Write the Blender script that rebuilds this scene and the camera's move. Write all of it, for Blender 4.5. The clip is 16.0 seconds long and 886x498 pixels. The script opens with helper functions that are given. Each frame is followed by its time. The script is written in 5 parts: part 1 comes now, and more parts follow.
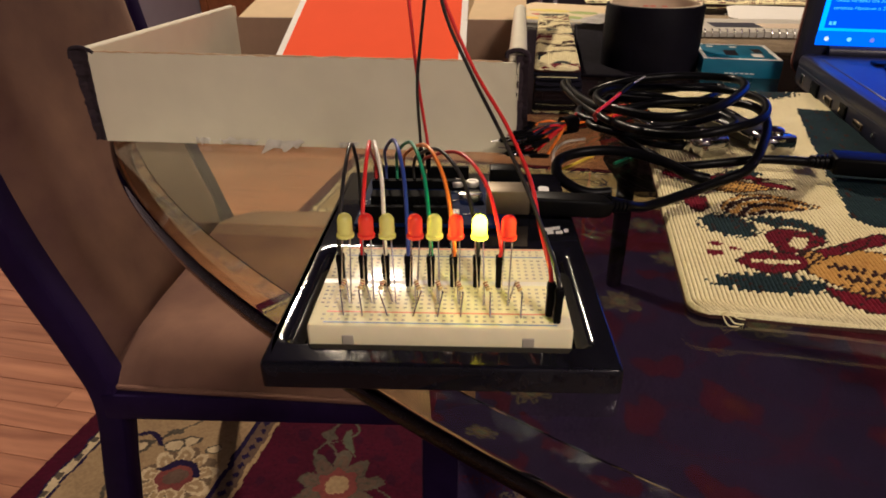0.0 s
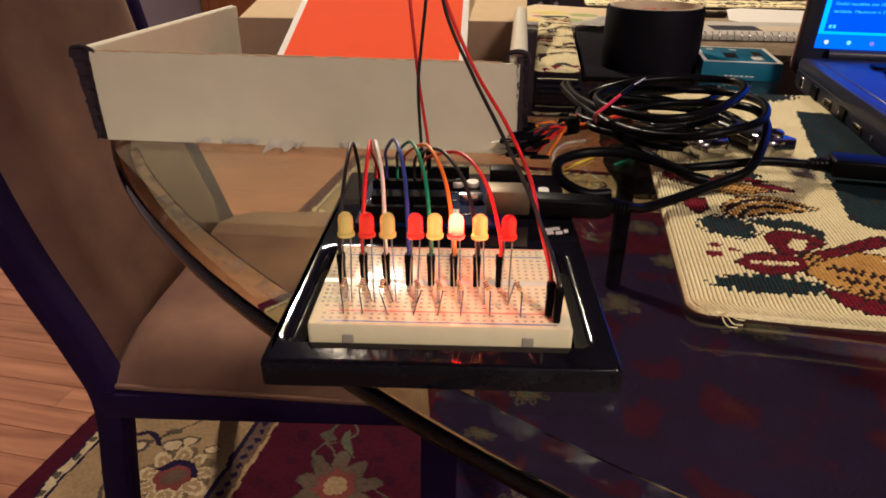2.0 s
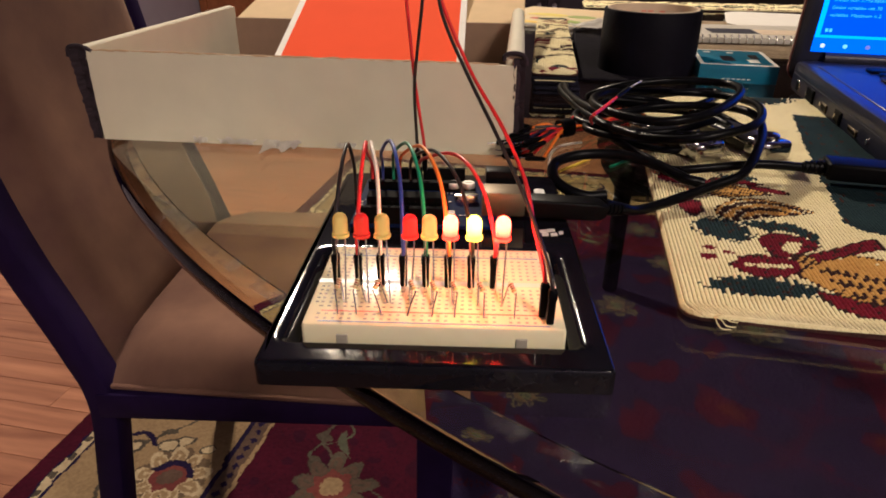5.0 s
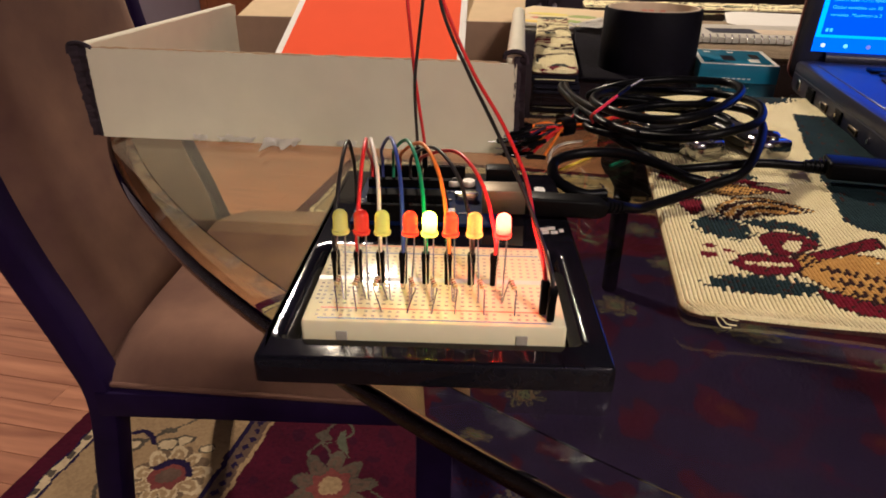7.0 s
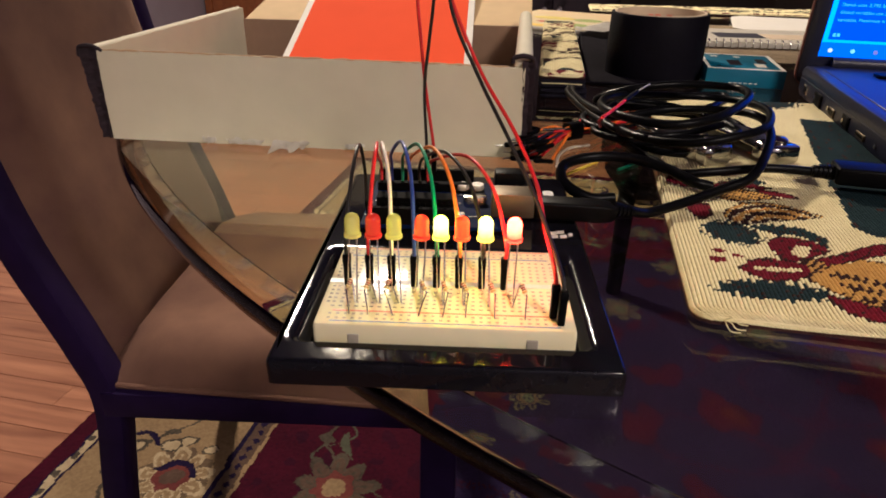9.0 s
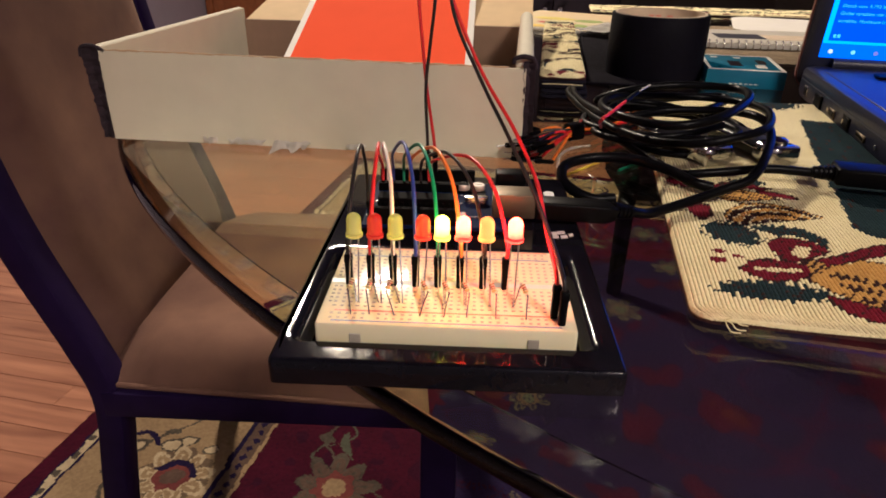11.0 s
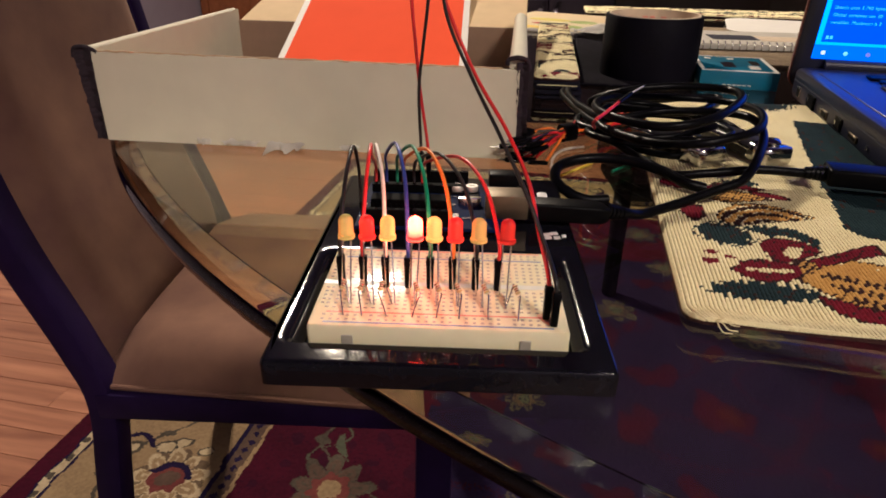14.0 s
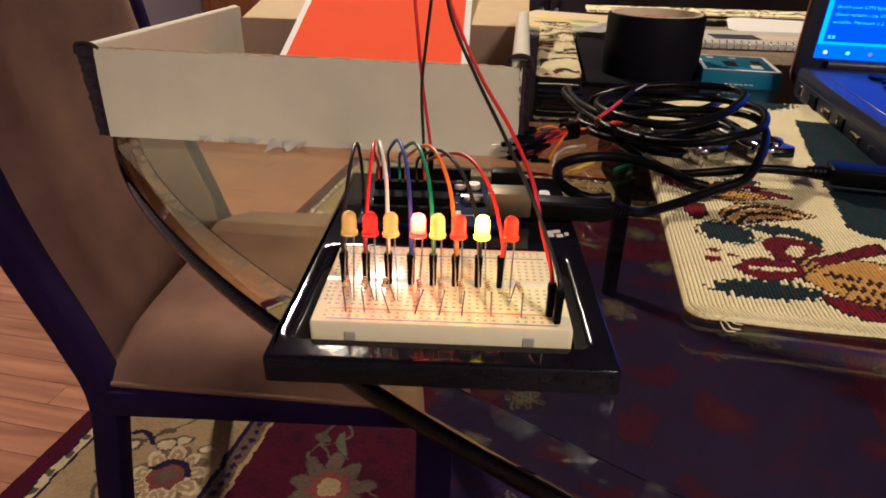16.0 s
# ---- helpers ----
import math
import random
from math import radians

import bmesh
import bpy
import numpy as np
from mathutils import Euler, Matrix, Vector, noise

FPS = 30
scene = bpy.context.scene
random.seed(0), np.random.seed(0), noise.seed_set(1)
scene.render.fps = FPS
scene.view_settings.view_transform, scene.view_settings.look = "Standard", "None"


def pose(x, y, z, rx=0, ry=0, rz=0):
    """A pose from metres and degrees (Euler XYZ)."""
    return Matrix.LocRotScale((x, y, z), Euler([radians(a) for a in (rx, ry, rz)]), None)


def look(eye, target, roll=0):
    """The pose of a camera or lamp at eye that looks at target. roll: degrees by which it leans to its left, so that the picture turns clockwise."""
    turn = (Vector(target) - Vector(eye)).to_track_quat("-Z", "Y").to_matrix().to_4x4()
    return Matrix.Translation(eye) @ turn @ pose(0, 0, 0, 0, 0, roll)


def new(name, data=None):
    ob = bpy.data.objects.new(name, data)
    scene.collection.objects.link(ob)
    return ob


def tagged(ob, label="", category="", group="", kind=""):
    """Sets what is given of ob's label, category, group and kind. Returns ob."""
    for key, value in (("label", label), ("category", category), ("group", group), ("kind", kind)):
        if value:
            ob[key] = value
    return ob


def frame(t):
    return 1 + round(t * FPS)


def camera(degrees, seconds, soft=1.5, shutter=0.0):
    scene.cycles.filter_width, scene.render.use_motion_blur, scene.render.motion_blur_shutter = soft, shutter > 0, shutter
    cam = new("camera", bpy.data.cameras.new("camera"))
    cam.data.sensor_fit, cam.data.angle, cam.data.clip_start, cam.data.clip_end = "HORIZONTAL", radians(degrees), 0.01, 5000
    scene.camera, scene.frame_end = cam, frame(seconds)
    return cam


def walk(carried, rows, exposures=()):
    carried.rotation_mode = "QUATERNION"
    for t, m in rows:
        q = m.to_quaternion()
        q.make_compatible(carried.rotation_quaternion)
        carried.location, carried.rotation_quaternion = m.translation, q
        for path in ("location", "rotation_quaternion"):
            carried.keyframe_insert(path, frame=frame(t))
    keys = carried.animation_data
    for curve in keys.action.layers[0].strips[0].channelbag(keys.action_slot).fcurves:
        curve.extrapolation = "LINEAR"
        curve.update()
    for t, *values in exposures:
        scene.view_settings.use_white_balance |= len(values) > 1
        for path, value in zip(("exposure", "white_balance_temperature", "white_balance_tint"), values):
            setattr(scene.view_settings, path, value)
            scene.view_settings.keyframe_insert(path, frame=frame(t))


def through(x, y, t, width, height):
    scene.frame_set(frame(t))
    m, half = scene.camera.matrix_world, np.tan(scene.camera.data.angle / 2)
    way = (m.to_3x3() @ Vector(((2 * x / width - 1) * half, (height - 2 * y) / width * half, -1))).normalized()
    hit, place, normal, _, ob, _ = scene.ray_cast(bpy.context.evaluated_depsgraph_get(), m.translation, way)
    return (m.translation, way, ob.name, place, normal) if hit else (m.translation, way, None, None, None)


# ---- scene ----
cam = camera(69.1, 16.0, 1.8)
PATH = [
    (0, (0.00805, -0.16485, 0.87467), (-0.02820, 0.72599, 0.42180), -0.311),
    (0.5, (0.00874, -0.16504, 0.87473), (-0.02528, 0.72641, 0.42288), -0.248),
    (1, (0.00988, -0.16566, 0.87432), (-0.02380, 0.72557, 0.42203), -0.283),
    (1.5, (0.01002, -0.16597, 0.87426), (-0.02099, 0.72524, 0.42172), -0.083),
    (2, (0.00775, -0.16577, 0.87433), (-0.02743, 0.72623, 0.42365), 0.017),
    (2.5, (0.00790, -0.16536, 0.87420), (-0.02558, 0.72730, 0.42471), 0.270),
    (3, (0.00865, -0.16689, 0.87628), (-0.03074, 0.72633, 0.42838), 0.042),
    (3.5, (0.00739, -0.16402, 0.87286), (-0.02630, 0.73052, 0.42714), 0.356),
    (4, (0.00937, -0.16616, 0.87469), (-0.02262, 0.72689, 0.42587), 0.293),
    (6.5, (0.00809, -0.16595, 0.87370), (-0.02373, 0.72692, 0.42451), 0.558),
    (7, (0.00873, -0.16616, 0.87343), (-0.02261, 0.72673, 0.42426), 0.553),
    (7.5, (0.00853, -0.16621, 0.87328), (-0.02440, 0.72586, 0.42258), 0.561),
    (8, (0.00766, -0.16620, 0.87336), (-0.02773, 0.72616, 0.42341), 0.556),
    (8.5, (0.00654, -0.16687, 0.87490), (-0.02913, 0.72643, 0.42686), 0.649),
    (9, (0.00612, -0.16699, 0.87424), (-0.02999, 0.72744, 0.42850), 0.712),
    (11.5, (0.00558, -0.16782, 0.87452), (-0.03066, 0.72702, 0.42961), 0.793),
    (12, (0.00535, -0.16739, 0.87382), (-0.02675, 0.72795, 0.42959), 1.009),
    (12.5, (0.00630, -0.16770, 0.87396), (-0.02587, 0.72799, 0.43046), 0.984),
    (13, (0.00662, -0.16808, 0.87357), (-0.02516, 0.72726, 0.42933), 1.016),
    (13.5, (0.00716, -0.16783, 0.87383), (-0.02268, 0.72766, 0.42974), 1.039),
    (14, (0.00702, -0.16769, 0.87466), (-0.02334, 0.72780, 0.43062), 0.866),
    (14.5, (0.00564, -0.16776, 0.87532), (-0.02796, 0.72814, 0.43235), 0.911),
    (15, (0.00482, -0.16821, 0.87481), (-0.02950, 0.72821, 0.43293), 1.033),
    (15.5, (0.00534, -0.16846, 0.87438), (-0.02987, 0.72723, 0.43111), 1.021),
    (16, (0.00600, -0.16800, 0.87401), (-0.02421, 0.72681, 0.42859), 1.088),
]
walk(cam, [(t, look(eye, target, roll)) for t, eye, target, roll in PATH], [(0, 0.10, 5560, 15), (3, 0.17, 5460, 15), (16, 0.20, 5300, 15)])

# ---- light ----
world = bpy.data.worlds.new("room_air")
scene.world = world
world.use_nodes = True
bg = world.node_tree.nodes["Background"]
bg.inputs["Color"].default_value = (0.35, 0.27, 0.42, 1)
bg.inputs["Strength"].default_value = 0.10


def lamp(name, kind, place, power, color, size=0.05, target=None):
    data = bpy.data.lights.new(name, kind)
    data.energy, data.color = power, color
    if kind == "AREA":
        data.shape, data.size = "DISK", size
    else:
        data.shadow_soft_size = size
    ob = new(name, data)
    ob.matrix_world = look(place, target) if target else Matrix.Translation(place)
    return ob


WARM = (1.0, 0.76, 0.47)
# Fill from behind the camera, added to brighten the box front.
lamp("added_fill_light", "AREA", (1.08, -1.35, 2.45), 42, (1.0, 0.77, 0.50), 0.60, (0.95, -1.20, 0))
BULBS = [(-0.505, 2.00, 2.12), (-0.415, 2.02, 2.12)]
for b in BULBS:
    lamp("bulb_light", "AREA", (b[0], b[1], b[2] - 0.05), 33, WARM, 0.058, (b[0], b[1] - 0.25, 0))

# ---- materials ----


def material(name, color, rough=0.5, metal=0.0, var=0.15, grain=60.0, bump=0.0, coat=0.0, spec=0.5, trans=0.0, ior=1.45, second=None, alpha=1.0, sss=0.0):
    """A principled material with two scales of colour variation, roughness variation and relief."""
    m = bpy.data.materials.new(name)
    m.use_nodes = True
    nt = m.node_tree
    p = nt.nodes["Principled BSDF"]
    p.inputs["Roughness"].default_value = rough
    p.inputs["Metallic"].default_value = metal
    p.inputs["Coat Weight"].default_value = coat
    p.inputs["Coat Roughness"].default_value = 0.06
    p.inputs["Specular IOR Level"].default_value = spec
    p.inputs["Transmission Weight"].default_value = trans
    p.inputs["IOR"].default_value = ior
    if sss:
        p.inputs["Subsurface Weight"].default_value = sss
        p.inputs["Subsurface Radius"].default_value = (0.004, 0.003, 0.002)
        p.inputs["Subsurface Scale"].default_value = 0.4
    tc = nt.nodes.new("ShaderNodeTexCoord")
    n1 = nt.nodes.new("ShaderNodeTexNoise")
    n1.inputs["Scale"].default_value = grain
    n1.inputs["Detail"].default_value = 5
    n2 = nt.nodes.new("ShaderNodeTexNoise")
    n2.inputs["Scale"].default_value = grain / 9
    n2.inputs["Detail"].default_value = 2
    nt.links.new(tc.outputs["Object"], n1.inputs["Vector"])
    nt.links.new(tc.outputs["Object"], n2.inputs["Vector"])
    add = nt.nodes.new("ShaderNodeMath")
    add.operation = "ADD"
    nt.links.new(n1.outputs["Fac"], add.inputs[0])
    nt.links.new(n2.outputs["Fac"], add.inputs[1])
    mr = nt.nodes.new("ShaderNodeMapRange")
    mr.inputs[1].default_value, mr.inputs[2].default_value = 0.6, 1.4
    nt.links.new(add.outputs[0], mr.inputs[0])
    mix = nt.nodes.new("ShaderNodeMix")
    mix.data_type = "RGBA"
    nt.links.new(mr.outputs[0], mix.inputs["Factor"])
    lo = second or tuple(max(0, c * (1 - var)) for c in color)
    hi = color if second else tuple(min(1, c * (1 + var)) for c in color)
    mix.inputs["A"].default_value = (*lo, 1)
    mix.inputs["B"].default_value = (*hi, 1)
    nt.links.new(mix.outputs["Result"], p.inputs["Base Color"])
    if bump:
        b = nt.nodes.new("ShaderNodeBump")
        b.inputs["Strength"].default_value = bump
        b.inputs["Distance"].default_value = 0.002
        nt.links.new(n1.outputs["Fac"], b.inputs["Height"])
        nt.links.new(b.outputs["Normal"], p.inputs["Normal"])
    return m


def node_setup(m):
    nt = m.node_tree
    return nt, nt.nodes["Principled BSDF"]


def glow(name, color, strength):
    m = bpy.data.materials.new(name)
    m.use_nodes = True
    p = m.node_tree.nodes["Principled BSDF"]
    p.inputs["Base Color"].default_value = (*color, 1)
    p.inputs["Emission Color"].default_value = (*color, 1)
    p.inputs["Emission Strength"].default_value = strength
    return m


def led_material(name, color, through):
    """Diffusing tinted epoxy: part of the light passes through, part scatters back."""
    m = bpy.data.materials.new(name)
    m.use_nodes = True
    nt = m.node_tree
    p = nt.nodes["Principled BSDF"]
    p.inputs["Base Color"].default_value = (*color, 1)
    p.inputs["Roughness"].default_value = 0.22
    tr = nt.nodes.new("ShaderNodeBsdfTranslucent")
    tr.inputs["Color"].default_value = (*through, 1)
    mix = nt.nodes.new("ShaderNodeMixShader")
    mix.inputs[0].default_value = 0.45
    nt.links.new(p.outputs[0], mix.inputs[1])
    nt.links.new(tr.outputs[0], mix.inputs[2])
    nt.links.new(mix.outputs[0], nt.nodes["Material Output"].inputs["Surface"])
    return m


M_BLACK_GLOSS = material("black_gloss_plastic", (0.005, 0.005, 0.008), 0.065, var=0.3, grain=400, bump=0.02, spec=0.24)
M_BLACK = material("black_plastic", (0.003, 0.003, 0.0036), 0.42, var=0.3, grain=500, bump=0.05, spec=0.06)
M_RUBBER = material("black_cable_rubber", (0.003, 0.003, 0.004), 0.32, var=0.3, grain=300, bump=0.02, spec=0.09)
M_WHITE_PLASTIC = material("white_board_plastic", (0.82, 0.75, 0.50), 0.17, var=0.04, grain=200, bump=0.03, sss=0.3)
# Shade of the board holes as a flat colour; side clips share it.
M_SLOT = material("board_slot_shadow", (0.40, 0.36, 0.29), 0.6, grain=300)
M_RED_LINE = material("red_print", (0.72, 0.24, 0.17), 0.5, grain=300)
M_BLUE_LINE = material("blue_print", (0.16, 0.24, 0.42), 0.5, grain=300)
M_PRINT = material("grey_print", (0.22, 0.20, 0.18), 0.6, grain=300)
M_STEEL = material("tinned_steel", (0.72, 0.70, 0.66), 0.25, 1.0, var=0.1, grain=300)
M_CHROME = material("scratched_chrome", (0.50, 0.49, 0.48), 0.14, 1.0, var=0.12, grain=180, bump=0.05)
M_CARD = material("white_cardboard", (0.63, 0.59, 0.44), 0.75, var=0.07, grain=45, bump=0.08)
# Lit and shaded tones of one kraft board; box interior painted as shadowed.
M_KRAFT_LIT = material("kraft_cardboard_lit", (0.66, 0.48, 0.25), 0.85, var=0.08, grain=60, bump=0.10)
M_KRAFT_SHADED = material("kraft_cardboard_shaded", (0.27, 0.175, 0.115), 0.85, var=0.12, grain=80, bump=0.10)
M_KRAFT = material("kraft_cardboard", (0.46, 0.32, 0.18), 0.85, var=0.12, grain=80, bump=0.10)
M_TORN = material("torn_cardboard_edge", (0.022, 0.013, 0.019), 0.95, var=0.4, grain=220, bump=0.4)
M_ORANGE = material("orange_card", (0.95, 0.115, 0.035), 0.85, var=0.04, grain=30, spec=0.03)
M_PAPER = material("white_paper", (0.80, 0.77, 0.70), 0.7, var=0.05, grain=50)
M_WOOD_DARK = material("dark_stained_wood", (0.012, 0.0075, 0.014), 0.42, var=0.5, grain=40, bump=0.04, spec=0.2)
# Dark chair wood; a violet haze is painted into its colour.
M_WOOD_CHAIR = material("black_wood_violet_haze", (0.012, 0.0055, 0.034), 0.5, var=0.3, grain=40, bump=0.03, spec=0.12)
M_TAPE = material("black_cloth_tape", (0.004, 0.0035, 0.007), 0.6, var=0.3, grain=260, bump=0.15, spec=0.08)
M_CORE = material("tape_core_card", (0.62, 0.50, 0.36), 0.8, grain=90, bump=0.1)
M_TEAL = material("teal_printed_card", (0.007, 0.135, 0.235), 0.45, var=0.12, grain=60)
M_PCB = material("blue_circuit_board", (0.003, 0.010, 0.050), 0.6, var=0.35, grain=260, bump=0.05, spec=0.04)
M_LAPTOP = material("dark_laptop_plastic", (0.016, 0.017, 0.036), 0.35, var=0.15, grain=350, bump=0.06)
M_LAPTOP_EDGE = material("brown_laptop_lid_edge", (0.16, 0.055, 0.04), 0.35, var=0.15, grain=350)
# Lavender put into the walls to bounce a violet cast.
M_WALL = material("lavender_cast_wall_paint", (0.40, 0.36, 0.46), 0.8, var=0.06, grain=8, bump=0.05)
# Two walls are darkened so that reflections in the glass stay dark.
M_WALL_DARK = material("dark_brown_reflection_wall", (0.060, 0.038, 0.030), 0.7, var=0.2, grain=8, bump=0.05)
# Violet put into the ceiling so the glass reflects a violet haze.
M_CEIL = material("violet_cast_ceiling_paint", (0.10, 0.065, 0.34), 0.9, var=0.04, grain=8, bump=0.05)


def suede():
    m = material("brown_suede", (0.200, 0.112, 0.074), 0.9, var=0.2, grain=14, bump=0.05, second=(0.080, 0.040, 0.037), spec=0.1)
    nt, p = node_setup(m)
    p.inputs["Sheen Weight"].default_value = 0.08
    p.inputs["Sheen Roughness"].default_value = 0.4
    p.inputs["Sheen Tint"].default_value = (0.9, 0.65, 0.45, 1)
    return m


M_PEDESTAL = material("matt_black_lacquer", (0.006, 0.005, 0.007), 0.75, var=0.3, grain=40, spec=0.1)
M_CHIP = material("matt_chip_epoxy", (0.003, 0.003, 0.0035), 0.7, var=0.3, grain=400, spec=0.04)
M_CAN = material("satin_aluminium_can", (0.62, 0.58, 0.53), 0.5, 0.6, var=0.1, grain=250)
M_USB = material("dull_tinned_shell", (0.18, 0.145, 0.10), 0.5, 1.0, var=0.12, grain=250)
M_SUEDE = suede()


def plank_wood():
    m = bpy.data.materials.new("oak_floor_plank")
    m.use_nodes = True
    nt, p = node_setup(m)
    tc = nt.nodes.new("ShaderNodeTexCoord")
    mp = nt.nodes.new("ShaderNodeMapping")
    mp.inputs["Scale"].default_value = (2.2, 26, 26)
    info = nt.nodes.new("ShaderNodeObjectInfo")
    nt.links.new(tc.outputs["Object"], mp.inputs["Vector"])
    n = nt.nodes.new("ShaderNodeTexNoise")
    n.noise_dimensions = "4D"
    n.inputs["Scale"].default_value = 1.6
    n.inputs["Detail"].default_value = 7
    n.inputs["Distortion"].default_value = 0.7
    mul = nt.nodes.new("ShaderNodeMath")
    mul.operation = "MULTIPLY"
    mul.inputs[1].default_value = 40
    nt.links.new(info.outputs["Random"], mul.inputs[0])
    nt.links.new(mul.outputs[0], n.inputs["W"])
    nt.links.new(mp.outputs[0], n.inputs["Vector"])
    r = nt.nodes.new("ShaderNodeValToRGB")
    r.color_ramp.elements[0].position, r.color_ramp.elements[0].color = 0.32, (0.20, 0.080, 0.045, 1)
    r.color_ramp.elements[1].position, r.color_ramp.elements[1].color = 0.70, (0.39, 0.180, 0.100, 1)
    nt.links.new(n.outputs["Fac"], r.inputs[0])
    hs = nt.nodes.new("ShaderNodeHueSaturation")
    mr = nt.nodes.new("ShaderNodeMapRange")
    mr.inputs[3].default_value, mr.inputs[4].default_value = 0.86, 1.10
    nt.links.new(info.outputs["Random"], mr.inputs[0])
    nt.links.new(mr.outputs[0], hs.inputs["Value"])
    nt.links.new(r.outputs[0], hs.inputs["Color"])
    nt.links.new(hs.outputs[0], p.inputs["Base Color"])
    p.inputs["Roughness"].default_value = 0.34
    b = nt.nodes.new("ShaderNodeBump")
    b.inputs["Strength"].default_value = 0.06
    nt.links.new(n.outputs["Fac"], b.inputs["Height"])
    nt.links.new(b.outputs[0], p.inputs["Normal"])
    return m


M_PLANK = plank_wood()


def pile(name, a, b):
    return material(name, a, 0.95, grain=140, bump=0.5, second=b, spec=0.1)


M_RUG_RED = pile("rug_red_pile", (0.044, 0.003, 0.012), (0.024, 0.002, 0.008))
M_RUG_OLIVE = pile("rug_brown_olive_pile", (0.12, 0.085, 0.05), (0.07, 0.045, 0.03))
M_RUG_WINE = pile("rug_wine_pile", (0.030, 0.003, 0.012), (0.016, 0.002, 0.009))
M_RUG_DARK = pile("rug_dark_pile", (0.013, 0.007, 0.032), (0.007, 0.004, 0.018))
M_RUG_CREAM = pile("rug_cream_pile", (0.40, 0.32, 0.20), (0.25, 0.19, 0.115))
M_RUG_GOLD = pile("rug_gold_pile", (0.25, 0.175, 0.095), (0.15, 0.10, 0.055))
M_RUG_ROSE = pile("rug_rose_pile", (0.13, 0.035, 0.03), (0.08, 0.02, 0.02))
M_RUG_TAN = pile("rug_tan_pile", (0.088, 0.056, 0.040), (0.050, 0.030, 0.024))
M_RUG_STONE = pile("rug_stone_pile", (0.075, 0.062, 0.046), (0.028, 0.022, 0.018))
M_RUG_RUST = pile("rug_rust_pile", (0.048, 0.010, 0.012), (0.022, 0.005, 0.008))
M_RUG_GREEN = pile("rug_olive_pile", (0.07, 0.075, 0.05), (0.04, 0.04, 0.03))


def glass(name, color, rough=0.0):
    m = bpy.data.materials.new(name)
    m.use_nodes = True
    nt, p = node_setup(m)
    p.inputs["Base Color"].default_value = (*color, 1)
    p.inputs["Transmission Weight"].default_value = 1
    p.inputs["Roughness"].default_value = rough
    p.inputs["IOR"].default_value = 1.5
    return m


M_GLASS = glass("table_glass", (0.82, 0.86, 0.66))


def bevel_sheen():
    """Half-clear grey patches that paint the broken reflections along the bevel."""
    m = material("bevel_sheen_glass", (0.15, 0.18, 0.18), 0.30, var=0.5, grain=120, bump=0.4, spec=0.25)
    nt, p = node_setup(m)
    tc = nt.nodes.new("ShaderNodeTexCoord")
    n = nt.nodes.new("ShaderNodeTexNoise")
    n.inputs["Scale"].default_value = 85
    n.inputs["Detail"].default_value = 6
    mr = nt.nodes.new("ShaderNodeMapRange")
    mr.inputs[1].default_value, mr.inputs[2].default_value = 0.50, 0.64
    mr.inputs[3].default_value, mr.inputs[4].default_value = 0.0, 0.15
    nt.links.new(tc.outputs["Object"], n.inputs["Vector"])
    nt.links.new(n.outputs["Fac"], mr.inputs[0])
    nt.links.new(mr.outputs[0], p.inputs["Alpha"])
    return m


M_BEVEL = bevel_sheen()


def yarn(name, a, b):
    """Woven ribbed cloth: cords run across the mat."""
    m = material(name, a, 0.95, grain=500, bump=0.5, second=b, spec=0.1)
    return m


M_YARN_CREAM = yarn("cream_yarn", (0.86, 0.79, 0.49), (0.72, 0.63, 0.35))
# Brown that paints the shade in the grooves between cream cords.
M_GROOVE_SHADE = yarn("groove_shade_brown", (0.40, 0.30, 0.16), (0.26, 0.18, 0.09))
M_YARN_GREEN = yarn("green_yarn", (0.020, 0.040, 0.046), (0.009, 0.018, 0.024))
M_YARN_RED = yarn("wine_yarn", (0.20, 0.012, 0.026), (0.085, 0.005, 0.014))
M_YARN_GOLD = yarn("gold_yarn", (0.66, 0.39, 0.10), (0.42, 0.22, 0.06))
M_YARN_DARK = yarn("dark_brown_yarn", (0.050, 0.022, 0.018), (0.022, 0.010, 0.010))

# ---- mesh helpers ----


def mesh_of(name, bm, mat, smooth=True):
    me = bpy.data.meshes.new(name)
    bm.normal_update()
    bm.to_mesh(me)
    bm.free()
    for m in (mat if isinstance(mat, (list, tuple)) else [mat]):
        me.materials.append(m)
    if smooth:
        me.shade_smooth()
        me.set_sharp_from_angle(angle=radians(38))
    return me


def part(name, bm, mat, parent=None, label="", smooth=True):
    ob = new(name, mesh_of(name, bm, mat, smooth))
    if parent is not None:
        ob.parent = parent
    if label:
        ob["label"] = label
    return ob


def thing(name, m, label, category, group="", kind=""):
    ob = new(name)
    ob.empty_display_size = 0.02
    ob.matrix_basis = m
    return tagged(ob, label, category, group, kind)


def box_bm(x0, x1, y0, y1, z0, z1, bevel=0.0, seg=2):
    bm = bmesh.new()
    bmesh.ops.create_cube(bm, size=1)
    for v in bm.verts:
        v.co = Vector((x0 if v.co.x < 0 else x1, y0 if v.co.y < 0 else y1, z0 if v.co.z < 0 else z1))
    if bevel:
        bmesh.ops.bevel(bm, geom=bm.edges[:], offset=bevel, segments=seg, affect="EDGES", profile=0.5)
    return bm


def add_box(bm, x0, x1, y0, y1, z0, z1):
    vs = [bm.verts.new((x, y, z)) for z in (z0, z1) for y in (y0, y1) for x in (x0, x1)]
    for f in ((0, 2, 3, 1), (4, 5, 7, 6), (0, 1, 5, 4), (2, 6, 7, 3), (0, 4, 6, 2), (1, 3, 7, 5)):
        bm.faces.new([vs[i] for i in f])
    return vs


